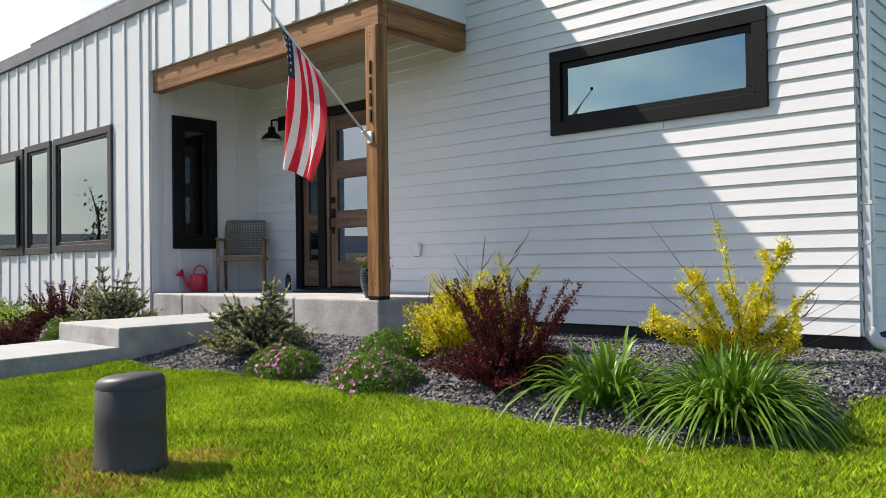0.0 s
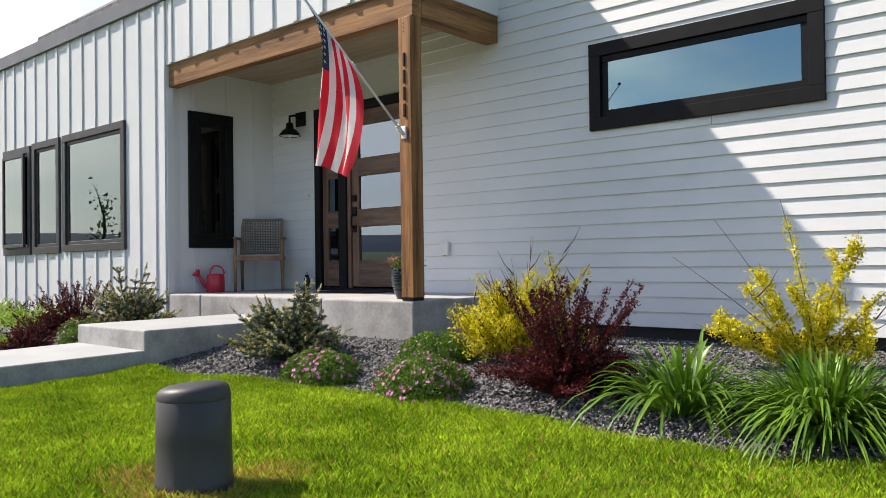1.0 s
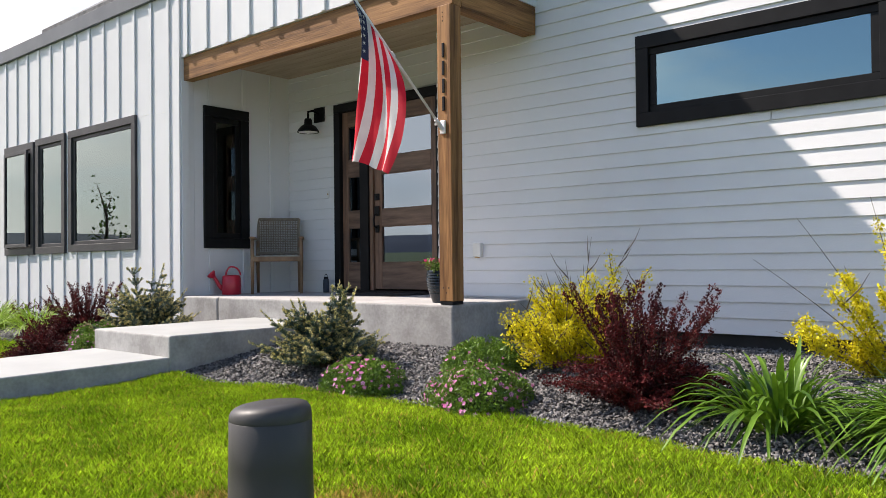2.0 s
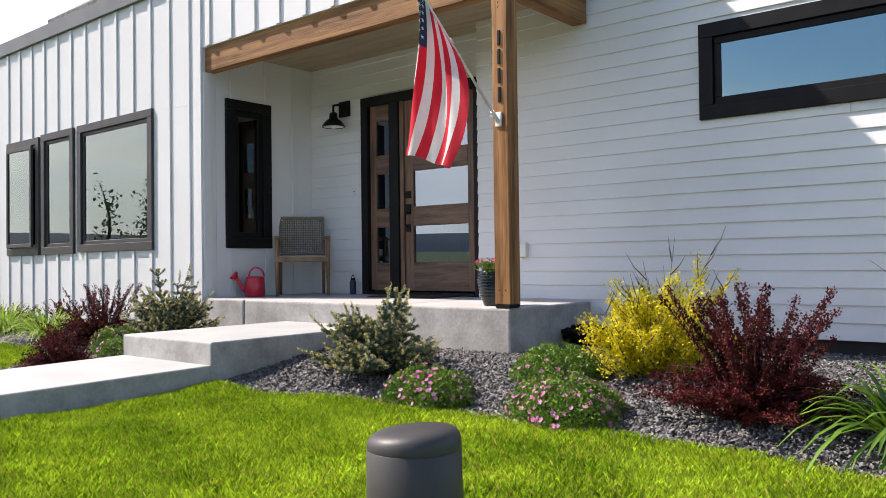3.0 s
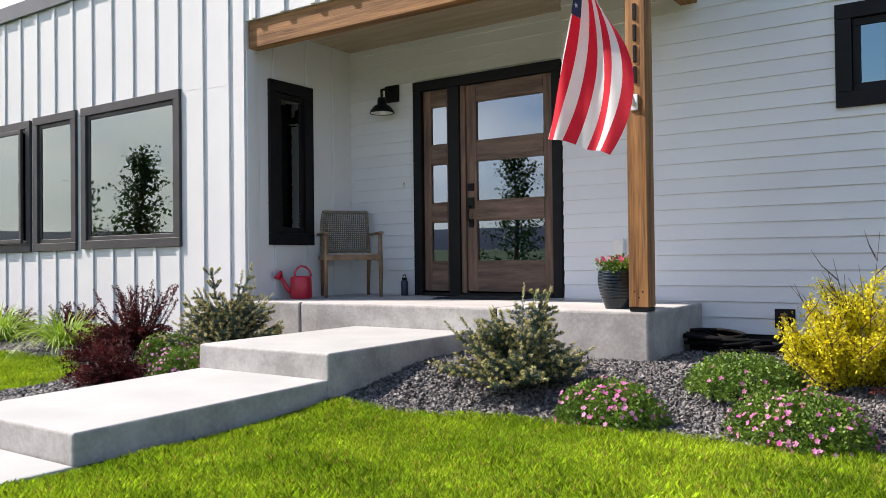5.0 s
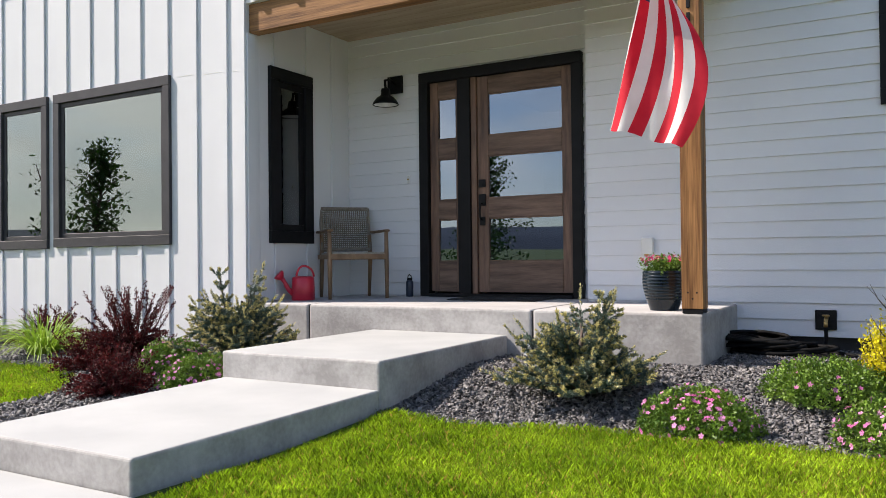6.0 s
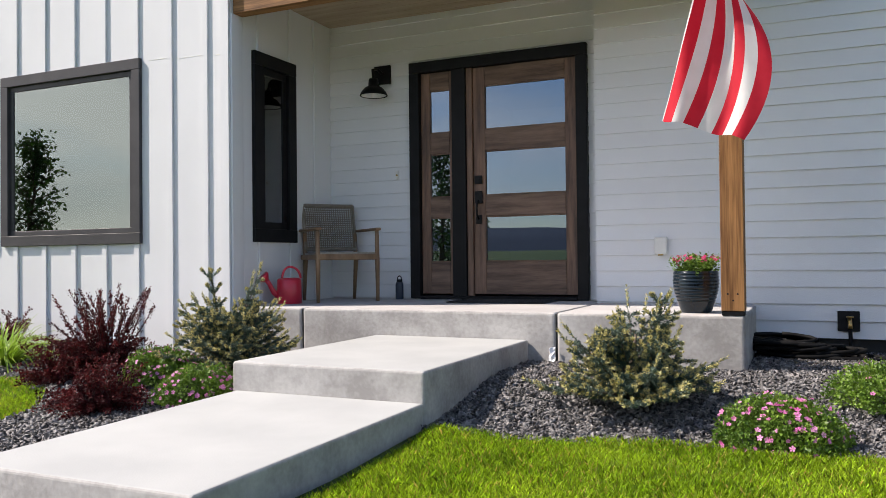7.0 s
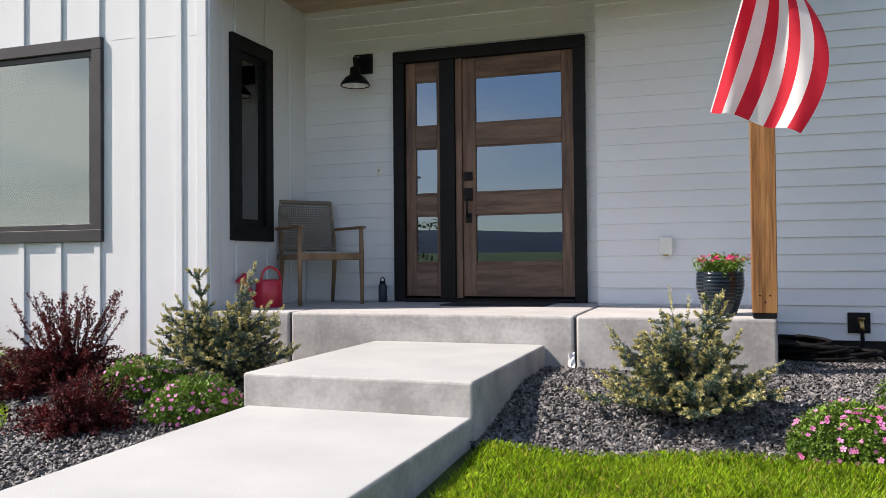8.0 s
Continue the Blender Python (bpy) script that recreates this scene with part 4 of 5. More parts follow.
def arc_path(base, out, rise, lean, n, r, curl=0.0):
    """A stem from base that goes out by out along the bearing lean and up by rise."""
    d = np.array([math.cos(lean), math.sin(lean), 0.0])
    side = np.array([-d[1], d[0], 0.0])
    w = r.normal(0, 0.03, 2)
    pts = []
    for k in range(n):
        s = k / (n - 1)
        pts.append(np.array(base) + d * out * s ** 1.25 + side * (w[0] * math.sin(2.6 * s) + w[1] * s * s) + np.array([0, 0, rise * (s - curl * s ** 3)]))
    return pts


def along(paths, per, r, lo=0.15, hi=1.0, spread=0.02):
    """Points and directions scattered along stems."""
    P, D = [], []
    for p in paths:
        p = np.array(p)
        n = max(1, int(per * (0.8 + 0.4 * r.random())))
        t = (lo + (hi - lo) * r.random(n)) * (len(p) - 1)
        i = np.minimum(t.astype(int), len(p) - 2)
        q = p[i] + (p[i + 1] - p[i]) * (t - i)[:, None]
        P.append(q + r.normal(0, spread, (n, 3)))
        D.append(unit(p[i + 1] - p[i]))
    return np.concatenate(P), np.concatenate(D)


def spruce(at, radius, height, seed, label, leader=0.3):
    """A dwarf spruce: short trunk, whorls of boughs, needles all round each twig and pale new tips."""
    r = np.random.default_rng(seed)
    root = thing("dwarf_spruce", at, label, "shrub", "dwarf spruces")
    base = np.array(at)
    part("trunk", tube([base + (0, 0, -0.05), base + (0, 0, height * 0.45), base + (0.02, 0.01, height * 0.85)], [0.03, 0.02, 0.006], 8), M_BARK, root, smooth=True)
    boughs, twigs = [], []
    for k in range(64):
        h = (k / 63) ** 1.25
        a = k * 2.39996 + r.normal(0, 0.2)
        long = radius * (1.10 - 0.72 * h) * (0.74 + 0.4 * r.random())
        rise = height * (0.15 + 0.30 * h) * (0.5 + 0.8 * r.random())
        p = arc_path(base + (0, 0, 0.03 + height * 0.34 * h), long, rise, a, 8, r, -0.25)
        boughs.append(p)
        for j in range(2, 8):
            for s in (-1, 1):
                q = np.array(p[j])
                ang = a + s * (0.55 + 0.35 * r.random())
                ln = (0.05 + 0.07 * r.random()) * (1.15 - 0.05 * j)
                tip = q + np.array([math.cos(ang) * ln, math.sin(ang) * ln, ln * (0.05 + 0.45 * r.random())])
                twigs.append([q, (q + tip) / 2 + (0, 0, 0.004), tip])
        twigs.append([p[-2], p[-1], np.array(p[-1]) + (np.array(p[-1]) - np.array(p[-2])) * (0.6 + 1.5 * r.random()) + (0, 0, 0.03)])
    for a, tall in ((leader, 1.0), (leader + 2.3, 0.36), (leader + 4.1, 0.42)):
        top = base + (0.10 * math.cos(a) * radius * 2, 0.10 * math.sin(a) * radius * 2, height * 0.45)
        lead = [top + np.array([0.02 * math.cos(a) * j, 0.02 * math.sin(a) * j, height * 0.185 * j * tall]) for j in range(5)]
        boughs.append(lead)
        twigs += [[lead[j], (lead[j] + lead[j + 1]) / 2, lead[j + 1]] for j in range(4)]
        for j in range(1, 5):
            for s in range(4):
                ang = s * 1.57 + j
                twigs.append([lead[j], lead[j] + np.array([math.cos(ang), math.sin(ang), 0.7]) * 0.03, lead[j] + np.array([math.cos(ang), math.sin(ang), 0.9]) * 0.06])
    part("branchwork", stems_mesh(boughs, 0.009, 0.003), M_BARK, root)
    for name, mat, lo, hi, per, ln, reach in (("needles", M_NEEDLE, 0.0, 1.0, 84, 0.019, 1.0), ("needles", M_NEEDLE, 0.2, 1.0, 90, 0.022, 1.0), ("new_growth", M_TIP, 0.66, 1.08, 56, 0.018, 0.70)):
        src = boughs if per == 90 else twigs
        P, D = along(src, per, r, lo, hi, 0.002)
        if name == "new_growth":
            keep = (P[:, 2] - at[2]) + 0.25 * np.linalg.norm(P[:, :2] - base[:2], axis=1) > height * (0.15 + 0.34 * r.random(len(P)))
            P, D = P[keep], D[keep]
        around = unit(r.normal(0, 1, D.shape))
        way = unit(D * 0.9 + around * reach)
        n = len(P)
        link_mesh(name, leaves(name, P, way, r.normal(0, 1, D.shape), np.full(n, ln) * (0.8 + 0.4 * r.random(n)), np.full(n, 0.0062)), mat, root, "pale yellow-green new tips" if name == "new_growth" else "")
    return root


def barberry(at, radius, height, seed, stems, label, upright=0.5, per=120, leaf=0.021):
    """A barberry: many arching stems, set close with small dark red leaves."""
    r = np.random.default_rng(seed)
    root = thing("barberry_bush", at, label, "shrub", "barberry bushes")
    paths = []
    for k in range(stems):
        up = r.random() < upright
        out = radius * (0.15 + 0.6 * r.random()) if up else radius * (0.45 + 0.6 * r.random())
        rise = height * (0.6 + 0.45 * r.random()) if up else height * (0.18 + 0.5 * r.random())
        b = np.array(at) + (*r.normal(0, radius * 0.10, 2), -0.01)
        paths.append(arc_path(b, out, rise, r.random() * 6.283, 9, r, 0.0 if up else 0.45))
    part("stemwork", stems_mesh(paths, 0.006, 0.0015), M_REDSTEM, root)
    P, D = along(paths, per, r, 0.10, 1.0, 0.0085)
    n = len(P)
    way = unit(D * 0.5 + r.normal(0, 0.8, P.shape) + (0, 0, 0.3))
    ln = leaf * (0.6 + 0.7 * r.random(n))
    link_mesh("foliage", leaves("foliage", P, way, r.normal(0, 0.6, P.shape) + (0, 0, 1), ln, ln * 0.62), M_BARBERRY, root, "small burgundy leaves")
    return root


def golden_shrub(at, stems, seed, label, dense, twiggy, leaf, tuft=0.019):
    """A golden shrub: stems with leaf tufts, bare at their tips. stems: (out, rise, bearing, leafed share)."""
    r = np.random.default_rng(seed)
    root = thing("golden_shrub", at, label, "shrub", "golden shrubs")
    paths, leafy = [], []
    for out, rise, lean, share in stems:
        b = np.array(at) + (*r.normal(0, 0.04, 2), -0.01)
        p = arc_path(b, out, rise, lean, 12, r)
        paths.append(p)
        leafy.append((p, share))
        for j in range(3, 11):
            if r.random() < twiggy and j / 11 < share + 0.12:
                q = np.array(p[j])
                a = lean + r.normal(0, 1.2)
                ln = 0.07 + 0.12 * r.random()
                t = [q, q + np.array([math.cos(a) * ln * 0.5, math.sin(a) * ln * 0.5, ln * 0.5]), q + np.array([math.cos(a) * ln * 0.8, math.sin(a) * ln * 0.8, ln])]
                paths.append(t)
                if j / 11 < share:
                    leafy.append((t, 0.9))
    part("stemwork", stems_mesh(paths, 0.0048, 0.0011), M_BARK, root)
    P, D = [], []
    for p, share in leafy:
        q, d = along([p], dense * (1.0 if len(p) > 4 else 0.35), r, 0.10, max(0.2, share), tuft)
        P.append(q)
        D.append(d)
    P, D = np.concatenate(P), np.concatenate(D)
    n = len(P)
    way = unit(D * 0.4 + r.normal(0, 0.8, P.shape))
    ln = leaf * (0.7 + 0.7 * r.random(n))
    link_mesh("foliage", leaves("foliage", P, way, r.normal(0, 0.7, P.shape) + (0, 0, 0.8), ln, ln * 0.6), M_YELLOW, root, "bright golden yellow leaves")
    return root


def flower_ring(c, nor, size, petals=5):
    """Vertices and faces of one open flower."""
    nor = unit(nor)
    a = unit(np.cross(nor, [0.3, 0.2, 0.9]))
    b = np.cross(nor, a)
    v, f = [c - nor * size * 0.25], []
    for k in range(petals):
        t0 = 6.28319 * k / petals
        i = len(v)
        for t, rr, up in ((t0 - 0.5, 0.75, 0.05), (t0, 1.0, 0.12), (t0 + 0.5, 0.75, 0.05)):
            v.append(c + (a * math.cos(t) + b * math.sin(t)) * size * rr + nor * size * up)
        f.append((0, i, i + 1, i + 2))
    return v, f


def flowers_mesh(name, centres, normals, size, r, petals=5):
    V, F = [], []
    for c, nn in zip(centres, normals):
        v, f = flower_ring(c, nn, size * (0.75 + 0.5 * r.random()), petals)
        o = len(V)
        V += v
        F += [tuple(o + i for i in q) for q in f]
    return array_mesh(name, np.array(V), np.array(F))


def mound(at, rx, ry, h, seed, blooms, label, low_flowers=0):
    """A low mound of small leaves with pink flowers."""
    r = np.random.default_rng(seed)
    root = thing("flowering_mound", at, label, "flowers", "pink flowering mounds")
    n = 11000
    a, e = r.random(n) * 6.283, np.arcsin(r.random(n))
    bump = 1 + 0.10 * np.sin(3 * a + seed) + 0.08 * np.sin(5 * a + 2 * seed + 3 * e) + 0.05 * np.sin(11 * a + 4 * e)
    rr = bump * (0.55 + 0.48 * r.random(n) ** 0.45)
    dirs = np.stack([np.cos(a) * np.cos(e), np.sin(a) * np.cos(e), np.sin(e)], 1)
    P = np.array(at) + dirs * rr[:, None] * (rx, ry, h) + (0, 0, 0.01)
    way = unit(dirs * 0.8 + r.normal(0, 0.7, P.shape) + (0, 0, 0.25))
    ln = 0.0165 * (0.6 + 0.8 * r.random(n))
    link_mesh("foliage", leaves("foliage", P, way, dirs + r.normal(0, 0.5, P.shape), ln, ln * 0.7), M_GERANIUM, root)
    # added solid core in the bed's soil colour, so gaps between leaves stay dark
    part("crown", lathe([(0.05, -0.02), (rx * 0.5, 0.0), (rx * 0.55, h * 0.3), (rx * 0.35, h * 0.5), (0.01, h * 0.6)], at, 16), M_BED, root, "solid dark core inside the leaves")
    clump = r.random((max(4, blooms // 3), 2)) * (6.283, 1.0)
    fa, fe = [], []
    for k in range(blooms):
        c = clump[r.integers(len(clump))]
        fa.append(c[0] + r.normal(0, 0.40))
        fe.append(np.clip(c[1] * 1.1 + r.normal(0, 0.28), 0.02, 1.45))
    fa, fe = np.array(fa), np.array(fe)
    fb = 1 + 0.10 * np.sin(3 * fa + seed) + 0.08 * np.sin(5 * fa + 2 * seed + 3 * fe)
    fd = np.stack([np.cos(fa) * np.cos(fe), np.sin(fa) * np.cos(fe), np.sin(fe)], 1)
    C = np.array(at) + fd * (fb * 1.05)[:, None] * (rx, ry, h) + (0, 0, 0.012)
    link_mesh("blossoms", flowers_mesh("blossoms", C, fd + r.normal(0, 0.3, C.shape) + (0, 0, 0.2), 0.0135, r), M_PINK, root, "open pink flowers")
    return root


def daylily(at, n, length, seed, material, label, width=0.019, each=False, spread=0.80):
    """A clump of strap leaves that rise and arch outwards."""
    r = np.random.default_rng(seed)
    root = thing("daylily_clump", at, label, "daylily", "daylily clumps")
    a = r.random(n) * 6.283
    tilt = 0.06 + spread * r.random(n) ** 0.8
    rad = 0.11 * np.sqrt(r.random(n))
    base = np.array(at) + np.stack([np.cos(a) * rad, np.sin(a) * rad, np.full(n, -0.01)], 1)
    a2 = a + r.normal(0, 0.55, n)
    way = np.stack([np.cos(a2) * np.sin(tilt), np.sin(a2) * np.sin(tilt), np.cos(tilt)], 1)
    ln = length * (0.65 + 0.5 * r.random(n))
    droop = 0.22 + 1.15 * np.clip(tilt, 0, 1.1) * r.random(n) ** 0.6
    w = width * (0.7 + 0.5 * r.random(n))
    lone = min(n, 300) if each else 0
    for k in range(lone):
        link_mesh("leaf", blades("leaf", base[k:k + 1], way[k:k + 1], droop[k:k + 1], ln[k:k + 1], w[k:k + 1]), material, root, smooth=True)
    if n > lone:
        tagged(link_mesh("foliage", blades("foliage", base[lone:], way[lone:], droop[lone:], ln[lone:], w[lone:]), material, root, smooth=True), kind="stuff")
    return root


def gz(x, y):
    return float(ground_z(x, y))


def on_bed(x, y, lift=0.0):
    return (x, y, gz(x, y) + lift)


spruce(on_bed(-5.36, 4.20), 0.375, 0.47, 3, "low blue-green dwarf spruce with pale tips in gravel")
spruce(on_bed(-8.12, 4.32), 0.39, 0.56, 8, "dwarf spruce with one tall leader beside the steps", 3.5)
barberry(on_bed(-2.82, 4.24), 0.56, 0.66, 21, 130, "large burgundy barberry with long arching stems", 0.42, 400, 0.0165)
barberry(on_bed(-9.27, 4.25), 0.50, 0.60, 22, 100, "upright dark red barberry before the white wall", 0.36, 260, 0.0175)
barberry(on_bed(-8.35, 3.38), 0.36, 0.34, 23, 110, "low rounded burgundy barberry beside the path", 0.3, 160, 0.018)
barberry(on_bed(-9.30, 3.87), 0.36, 0.30, 24, 70, "low mounded burgundy barberry", 0.3, 120, 0.019)
barberry(on_bed(-10.95, 4.65), 0.40, 0.36, 25, 60, "small dark red barberry by the far wall", 0.6, 100)
barberry(on_bed(-12.2, 4.6), 0.40, 0.30, 26, 50, "small dark red barberry by the far wall", 0.6, 90)

rs = np.random.default_rng(31)
bushy = [(0.20 + 0.32 * rs.random(), 0.05 + 0.24 * rs.random(), rs.random() * 6.283, 0.97) for k in range(34)]
bushy += [(0.10 + 0.26 * rs.random(), 0.30 + 0.24 * rs.random(), rs.random() * 6.283, 0.85) for k in range(26)]
bushy += [(0.14, 0.72, 2.8, 0.74), (0.10, 0.86, 1.0, 0.72), (0.36, 0.82, 0.5, 0.80), (0.45, 0.66, 0.3, 0.8), (0.28, 0.64, 3.3, 0.7), (0.38, 0.56, 2.9, 0.65), (0.12, 0.68, 2.2, 0.68), (0.20, 0.62, 3.9, 0.75)]
golden_shrub(on_bed(-3.56, 4.84), bushy, 32, "dense golden-leaved shrub with bare dark tips", 230, 0.75, 0.018)
tall = [(0.80, 0.70, 3.87, 0.50), (0.55, 0.92, 3.80, 0.66), (0.23, 1.03, 3.95, 0.87), (0.35, 0.84, 0.70, 0.96), (0.86, 0.82, 0.73, 0.56), (0.27, 0.70, 0.55, 0.95),
        (0.50, 0.24, 3.9, 0.95), (0.40, 0.32, 3.6, 0.95), (0.62, 0.30, 4.0, 0.92), (0.16, 0.52, 3.9, 0.95), (0.18, 0.56, 0.9, 0.92), (0.56, 0.38, 0.6, 0.75), (0.30, 0.50, 4.1, 0.9),
        (0.66, 0.26, 0.8, 0.5), (0.20, 0.66, 3.4, 0.9), (0.72, 0.45, 0.75, 0.5), (0.30, 0.44, 0.3, 0.85)]
golden_shrub(on_bed(-1.78, 5.26), tall, 33, "open golden shrub with tall leafy stems before the wall", 560, 0.22, 0.0195, 0.017)

mound(on_bed(-4.62, 3.92), 0.28, 0.25, 0.20, 41, 150, "green mound with scattered pink flowers on gravel")
mound(on_bed(-3.68, 3.95), 0.31, 0.27, 0.215, 42, 190, "broad green mound with many pink flowers")
mound(on_bed(-4.08, 4.50), 0.30, 0.27, 0.20, 43, 40, "green mound with few pink flowers")
mound(on_bed(-7.90, 3.72), 0.27, 0.25, 0.19, 44, 130, "green mound with pink flowers beside the steps")
mound(on_bed(-8.48, 4.02), 0.28, 0.25, 0.20, 45, 100, "green mound with pink flowers among barberries")
daylily(on_bed(-2.05, 4.12), 190, 0.52, 51, M_LILY, "clump of broad arching dark green daylily leaves", 0.036, True, spread=0.80)
daylily(on_bed(-1.33, 4.05), 700, 0.54, 52, M_LILY, "large dense clump of arching green daylily leaves", 0.024, True, spread=0.70)
daylily(on_bed(-10.25, 4.15), 220, 0.52, 53, M_LIME, "lime green clump of arching daylily leaves")
daylily(on_bed(-11.6, 4.20), 220, 0.55, 54, M_LIME, "lime green clump of arching daylily leaves")

# plants in the pot
r = np.random.default_rng(61)
potted = thing("potted_flowers", (POT[0], POT[1], POT[2] + 0.245), "red and magenta flowers growing in the pot", "flowers")
paths = [arc_path((POT[0] + 0.05 * math.cos(k), POT[1] + 0.05 * math.sin(k), POT[2] + 0.24), 0.04 + 0.12 * r.random(), 0.05 + 0.10 * r.random(), k * 2.4, 6, r, 0.2) for k in range(40)]
part("stemwork", stems_mesh(paths, 0.0025, 0.001), M_GERANIUM, potted)
P, D = along(paths, 60, r, 0.25, 1.0, 0.018)
n = len(P)
ln = 0.020 * (0.6 + 0.8 * r.random(n))
link_mesh("foliage", leaves("foliage", P, unit(r.normal(0, 1, P.shape) + (0, 0, 0.4)), r.normal(0, 0.6, P.shape) + (0, 0, 1), ln, ln * 0.7), M_GERANIUM, potted)
tips = np.array([p[-1] for p in paths])[::2]
tips = np.concatenate([tips + r.normal(0, 0.012, tips.shape) for k in range(3)])
link_mesh("blossoms", flowers_mesh("blossoms", tips + (0, 0, 0.012), unit(r.normal(0, 0.5, tips.shape) + (0, -0.4, 0.6)), 0.016, r), M_MAGENTA, potted, "red and magenta flowers")


def street_tree(at, height, spread, seed, label, limb_count=44, dense=55):
    """A young tree: tapered trunk, rising limbs and an uneven crown of leaves with gaps."""
    r = np.random.default_rng(seed)
    root = thing("young_tree", at, label, "tree", "young trees")
    trunk = [np.array(at) + (0.05 * math.sin(k + seed), 0.04 * math.cos(1.7 * k), height * k / 7 - (0.05 if k == 0 else 0)) for k in range(8)]
    part("trunk", tube(trunk, [0.07 * (1 - k / 8.5) for k in range(8)], 9), M_BARK, root, smooth=True)
    limbs = []
    for k in range(limb_count):
        h = 0.22 + 0.74 * (k / (limb_count - 1))
        j = h * 7
        b = trunk[int(j)] + (trunk[min(7, int(j) + 1)] - trunk[int(j)]) * (j - int(j))
        limbs.append(arc_path(b, spread * (1.15 - h) * (0.5 + 0.8 * r.random()), height * 0.12 * (0.5 + r.random()), k * 2.4 + r.normal(0, 0.3), 7, r))
    part("limbs", stems_mesh(limbs, 0.016, 0.004), M_BARK, root)
    P, D = along(limbs + [trunk[5:]], dense, r, 0.25, 1.05, 0.07)
    n = len(P)
    ln = 0.085 * (0.6 + 0.7 * r.random(n))
    link_mesh("crown", leaves("crown", P, unit(r.normal(0, 1, P.shape)), r.normal(0, 0.5, P.shape) + (0, 0, 1), ln, ln * 0.7), M_TREE, root)
    return root


street_tree((-16.3, 1.0, 0.19), 2.9, 0.9, 71, "young leafy tree on the side lawn")
street_tree((-15.0, 2.9, 0.19), 2.1, 0.55, 72, "slender sapling on the side lawn", 12, 16)
street_tree((-11.6, -2.2, 0.19), 3.2, 1.1, 73, "young leafy tree beyond the walkway")

# ---- slate gravel ----
def chips(count, x0, x1, y0, y1, seed, keep, name, parent):
    """Flat angular slate chips: squashed boxes of uneven shape, lying at all angles."""
    r = np.random.default_rng(seed)
    x, y = x0 + (x1 - x0) * r.random(count), y0 + (y1 - y0) * r.random(count)
    ok = in_bed(x, y) & keep(x, y)
    x, y = x[ok], y[ok]
    n = len(x)
    c = np.array([(-1, -1, -1), (1, -1, -1), (1, 1, -1), (-1, 1, -1), (-1, -1, 1), (1, -1, 1), (1, 1, 1), (-1, 1, 1)], float)
    size = np.stack([0.0065 + 0.0125 * r.random(n) ** 2, 0.0045 + 0.006 * r.random(n), 0.0013 + 0.0020 * r.random(n)], 1)
    v = c[None] * size[:, None] * (1 + r.normal(0, 0.22, (n, 8, 3)))
    v[:, 4:, :2] *= 0.82
    q = unit(r.normal(0, 1, (n, 4)) * (0.42, 0.42, 1.0, 0) + np.stack([np.zeros(n), np.zeros(n), np.zeros(n), r.normal(0, 1, n)], 1))
    qx, qy, qz, qw = q.T
    R = np.stack([np.stack([1 - 2 * (qy ** 2 + qz ** 2), 2 * (qx * qy - qz * qw), 2 * (qx * qz + qy * qw)], -1),
                  np.stack([2 * (qx * qy + qz * qw), 1 - 2 * (qx ** 2 + qz ** 2), 2 * (qy * qz - qx * qw)], -1),
                  np.stack([2 * (qx * qz - qy * qw), 2 * (qy * qz + qx * qw), 1 - 2 * (qx ** 2 + qy ** 2)], -1)], 1)
    v = np.einsum("nij,nkj->nki", R, v)
    v += np.stack([x, y, ground_z(x, y) + 0.008 + 0.012 * r.random(n)], 1)[:, None]
    f = np.array([(4, 5, 6, 7), (0, 1, 5, 4), (1, 2, 6, 5), (2, 3, 7, 6), (3, 0, 4, 7)])
    F = (np.arange(n)[:, None, None] * 8 + f[None]).reshape(-1, 4)
    ob = link_mesh(name, array_mesh(name, v, F), M_SLATE)
    return tagged(ob, "loose dark grey slate chips", "gravel", kind="stuff")


chips(98000, -6.3, -0.75, 3.3, 6.35, 81, lambda x, y: np.ones(len(x), bool), "slate_gravel", None)
chips(36000, -11.0, -7.38, 1.6, 5.1, 82, lambda x, y: np.ones(len(x), bool), "slate_gravel", None)

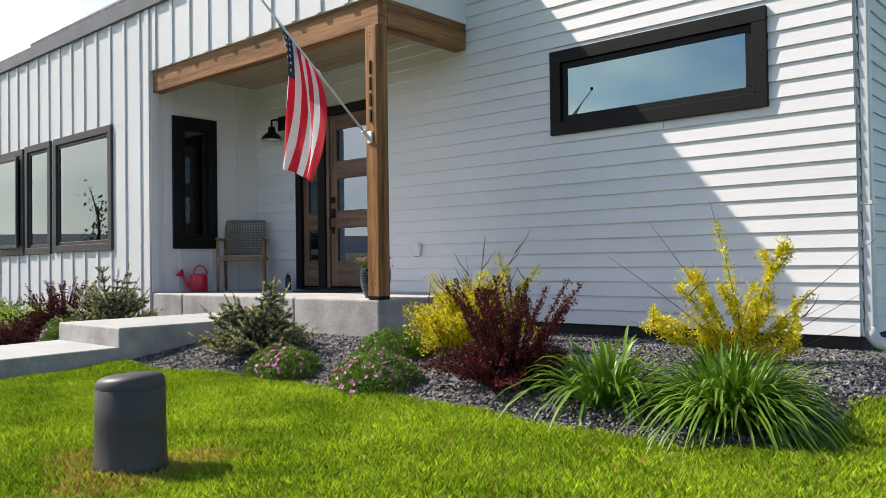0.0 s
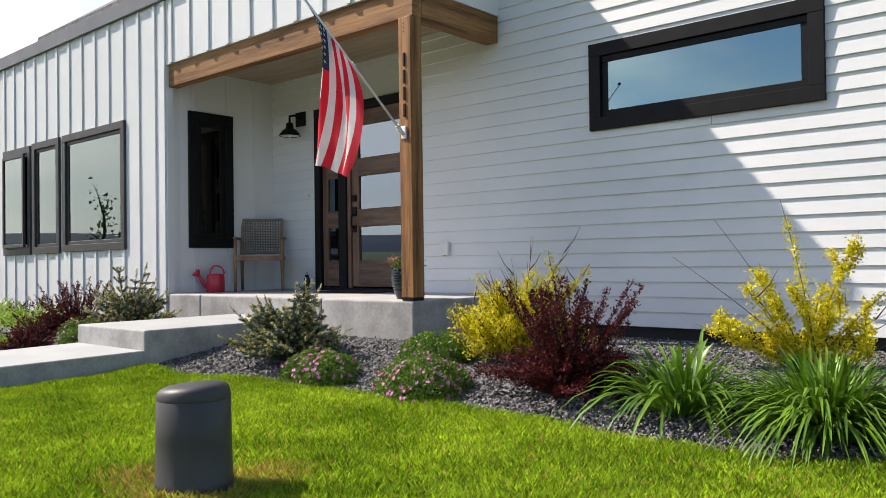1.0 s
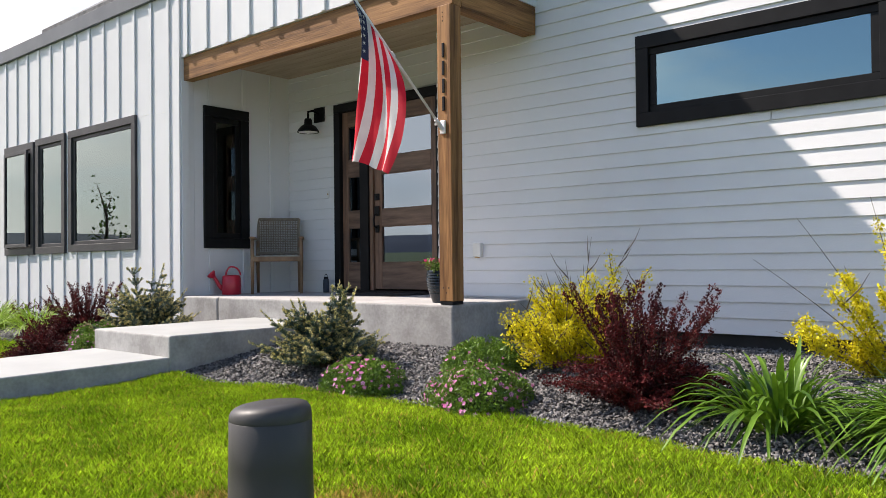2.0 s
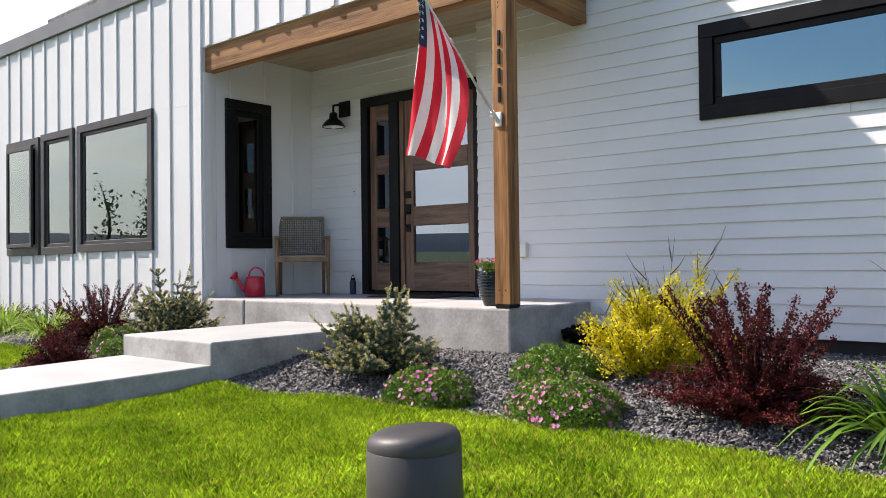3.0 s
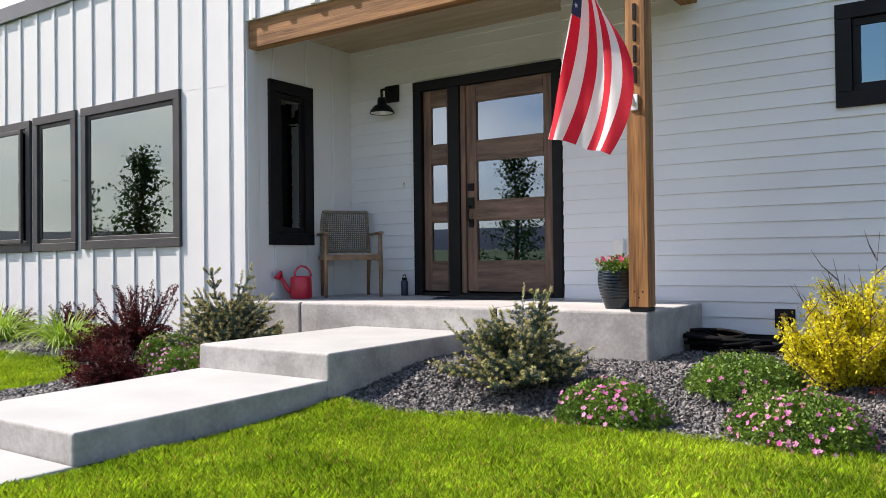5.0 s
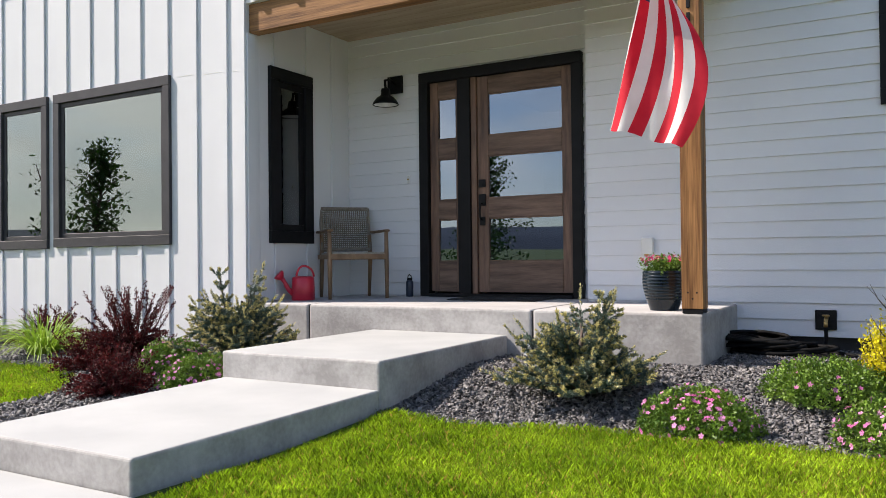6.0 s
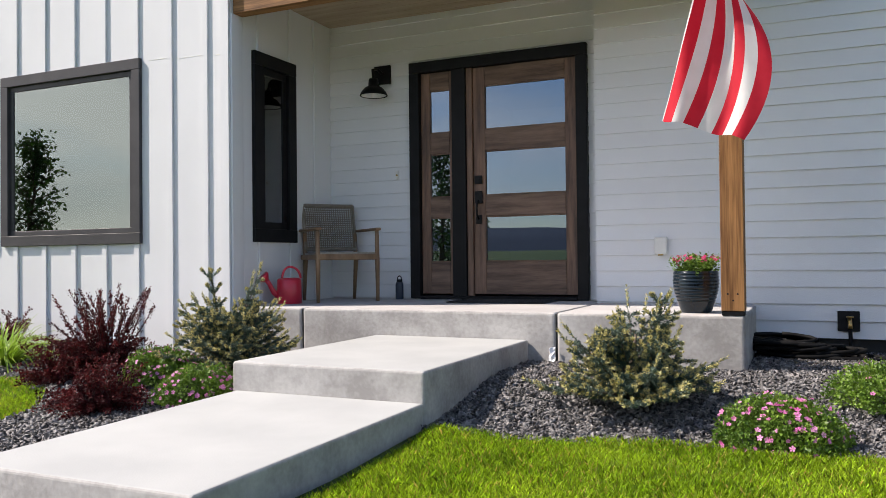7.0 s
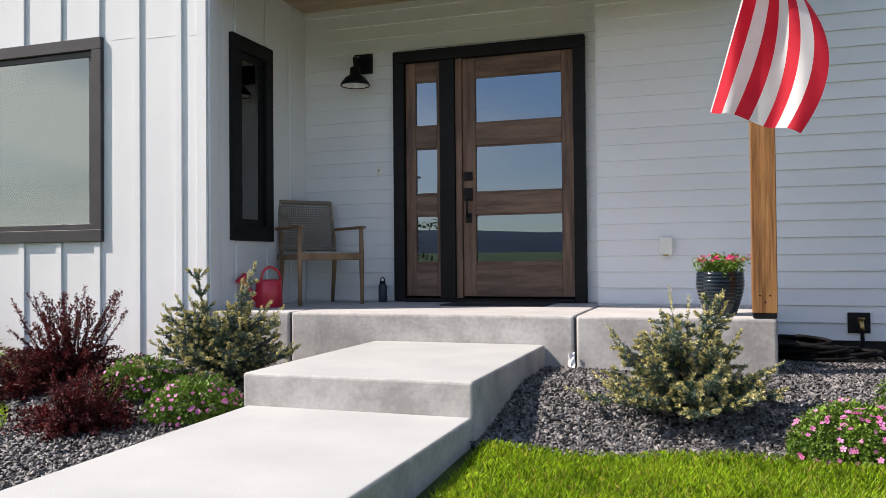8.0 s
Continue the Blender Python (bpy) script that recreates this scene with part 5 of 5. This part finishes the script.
# ---- grass ----
def turf(count, x0, x1, y0, y1, seed):
    r = np.random.default_rng(seed)
    x, y = x0 + (x1 - x0) * r.random(count), y0 + (y1 - y0) * r.random(count)
    hard = (x > -7.47) & (x < -6.19) & (y < 5.2)
    ped_d = np.hypot(x + 2.981, y - 1.912)
    bed_near = in_bed(x, y - 0.03) & in_bed(x + 0.02, y - 0.05)
    ok = ~bed_near & ~hard & (ped_d > 0.15) & (y < 6.3) & (y > 1.1 + 0.8 * (x + 2.9))
    x, y, ped_d = x[ok], y[ok], ped_d[ok]
    n = len(x)
    patch = 0.5 + 0.25 * np.sin(x * 7.1 + np.cos(y * 5.3) * 2) + 0.25 * np.sin(y * 9.7 + x * 3.1)
    ln = (0.024 + 0.030 * r.random(n)) * (0.75 + 0.5 * patch)
    a = r.random(n) * 6.283
    tilt = np.abs(r.normal(0, 0.28, n))
    way = np.stack([np.cos(a) * np.sin(tilt), np.sin(a) * np.sin(tilt), np.cos(tilt)], 1)
    base = np.stack([x, y, ground_z(x, y) - 0.004], 1)
    side = np.stack([-np.sin(a + r.normal(0, 0.5, n)), np.cos(a), np.zeros(n)], 1)
    w = (0.0014 + 0.0018 * r.random(n))[:, None]
    mid = base + way * (ln * 0.55)[:, None]
    tip = base + way * ln[:, None] + np.stack([np.cos(a), np.sin(a), np.full(n, -0.5)], 1) * (ln * 0.22)[:, None]
    v = np.stack([base - side * w * 0.5, base + side * w * 0.5, mid + side * w * 0.42, tip, mid - side * w * 0.42], 1)
    dry = (ped_d + 0.10 * np.sin(np.arctan2(y - 1.912, x + 2.981) * 3 + 1) + r.normal(0, 0.06, n) < 0.35) & (r.random(n) < 0.68)
    dry |= (r.random(n) < 0.05)
    for name, sel, mat, label in (("lawn_grass", ~dry, M_GRASS, "dense green mown grass blades"), ("dry_grass", dry, M_DRY, "yellowed dry grass blades round the pedestal")):
        vs = v[sel]
        k = len(vs)
        f = (np.arange(k)[:, None] * 5 + np.arange(5)[None])
        tagged(link_mesh(name, array_mesh(name, vs, f), mat), label, "grass", kind="stuff")


turf(450000, -6.3, -0.2, 1.25, 4.2, 91)
turf(40000, -1.1, -0.1, 4.2, 6.2, 93)
turf(60000, -11.5, -8.45, 2.0, 4.0, 92)


# ---- cladding: battens and lap boards, piece by piece ----
def batten(x, z0, z1, parent):
    me = BATTENS.get(round(z1 - z0, 3))
    if me is None:
        bm = box((-0.030, -0.019, 0), (0.030, -0.0005, z1 - z0), 0.003)
        me = bpy.data.meshes.new("batten")
        bm.to_mesh(me)
        bm.free()
        me.materials.append(M_BOARD)
        BATTENS[round(z1 - z0, 3)] = me
    ob = place_under(new("batten", me), parent)
    return ob


BATTENS = {}
x = -9.022
while x > -14.2:
    spans = [(0.36, 4.136)]
    for w in WING_WINDOWS:
        if w[0] - 0.028 < x < w[1] + 0.028:
            spans = [(0.36, w[2] - 0.002), (w[3] + 0.002, 4.136)]
    for z0, z1 in spans:
        batten(x, z0, z1, wall_wing_front).location = (x, WING_Y, z0)
    x -= 0.381
x = -9.022 + 0.381
while x < BAY_X - 0.05:
    batten(x, BEAM_Z1 + 0.004, 4.136, wall_bay).location = (x, WING_Y, BEAM_Z1 + 0.004)
    x += 0.381
for y in (5.47, 5.93, 6.33):
    spans = [(PORCH_Z + 0.003, SIDE_WINDOW[2] - 0.002), (SIDE_WINDOW[3] + 0.002, SOFFIT_Z - 0.001)] if y < 6.0 else [(PORCH_Z + 0.003, SOFFIT_Z - 0.001)]
    for z0, z1 in spans:
        batten(y, z0, z1, wall_wing_side).matrix_basis = pose(WING_X, y, z0, 0, 0, 90)

BOARDS = {}


def lap_board(length, parent):
    key = round(length, 2)
    me = BOARDS.get(key)
    if me is None:
        h, L = LAP + 0.010, key - 0.002
        v = [(0, 0, 0), (L, 0, 0), (L, -0.0195, 0), (0, -0.0195, 0), (0, 0, h), (L, 0, h), (L, -0.0045, h), (0, -0.0045, h), (0, -0.0205, 0.003), (L, -0.0205, 0.003)]
        f = [(0, 1, 2, 3), (3, 2, 9, 8), (8, 9, 6, 7), (7, 6, 5, 4), (0, 4, 5, 1), (0, 3, 8, 7, 4), (1, 5, 6, 9, 2)]
        me = bpy.data.meshes.new("lap_board")
        me.from_pydata(v, [], f)
        me.materials.append(M_SIDING)
        BOARDS[key] = me
    return place_under(new("lap_board", me), parent)


def clad(parent, plane, u0, u1, z0, z1, openings, seed, side=False, joints=True):
    """Rows of lap boards on a wall, cut at the openings and butted here and there."""
    r = np.random.default_rng(seed)
    z = z0
    while z < z1:
        cuts = [(u0, u1)]
        for a, b, lo, hi in openings:
            if lo < z + LAP * 0.5 < hi:
                cuts = [c for s, e in cuts for c in ((s, min(e, a)), (max(s, b), e)) if c[1] - c[0] > 0.02]
        for s, e in cuts:
            ends = [s]
            if joints and e - s > 2.2 and r.random() < 0.22:
                ends.append(s + (e - s) * (0.25 + 0.5 * r.random()))
            ends.append(e)
            for p, q in zip(ends, ends[1:]):
                ob = lap_board(q - p, parent)
                ob.matrix_basis = pose(plane, p, z, 0, 0, 90) if side else pose(p, plane, z)
        z += LAP


LAP_0 = 0.489
clad(wall_main, MAIN_Y, JOG_X - 0.004, CORNER_X, LAP_0, 5.5, [(HIGH_WINDOW[0] + 0.02, HIGH_WINDOW[1] - 0.02, HIGH_WINDOW[2] + 0.02, HIGH_WINDOW[3] - 0.02)], 101)
clad(wall_door, DOOR_Y, WING_X + 0.002, JOG_X - 0.001, LAP_0 + 2 * LAP, SOFFIT_Z - 0.05, [(DX0 + 0.02, DX1 - 0.02, 0.3, DZ1 - 0.02)], 102, joints=False)
clad(wall_side, CORNER_X, MAIN_Y + 0.02, 9.5, LAP_0, 5.5, [], 103, True)
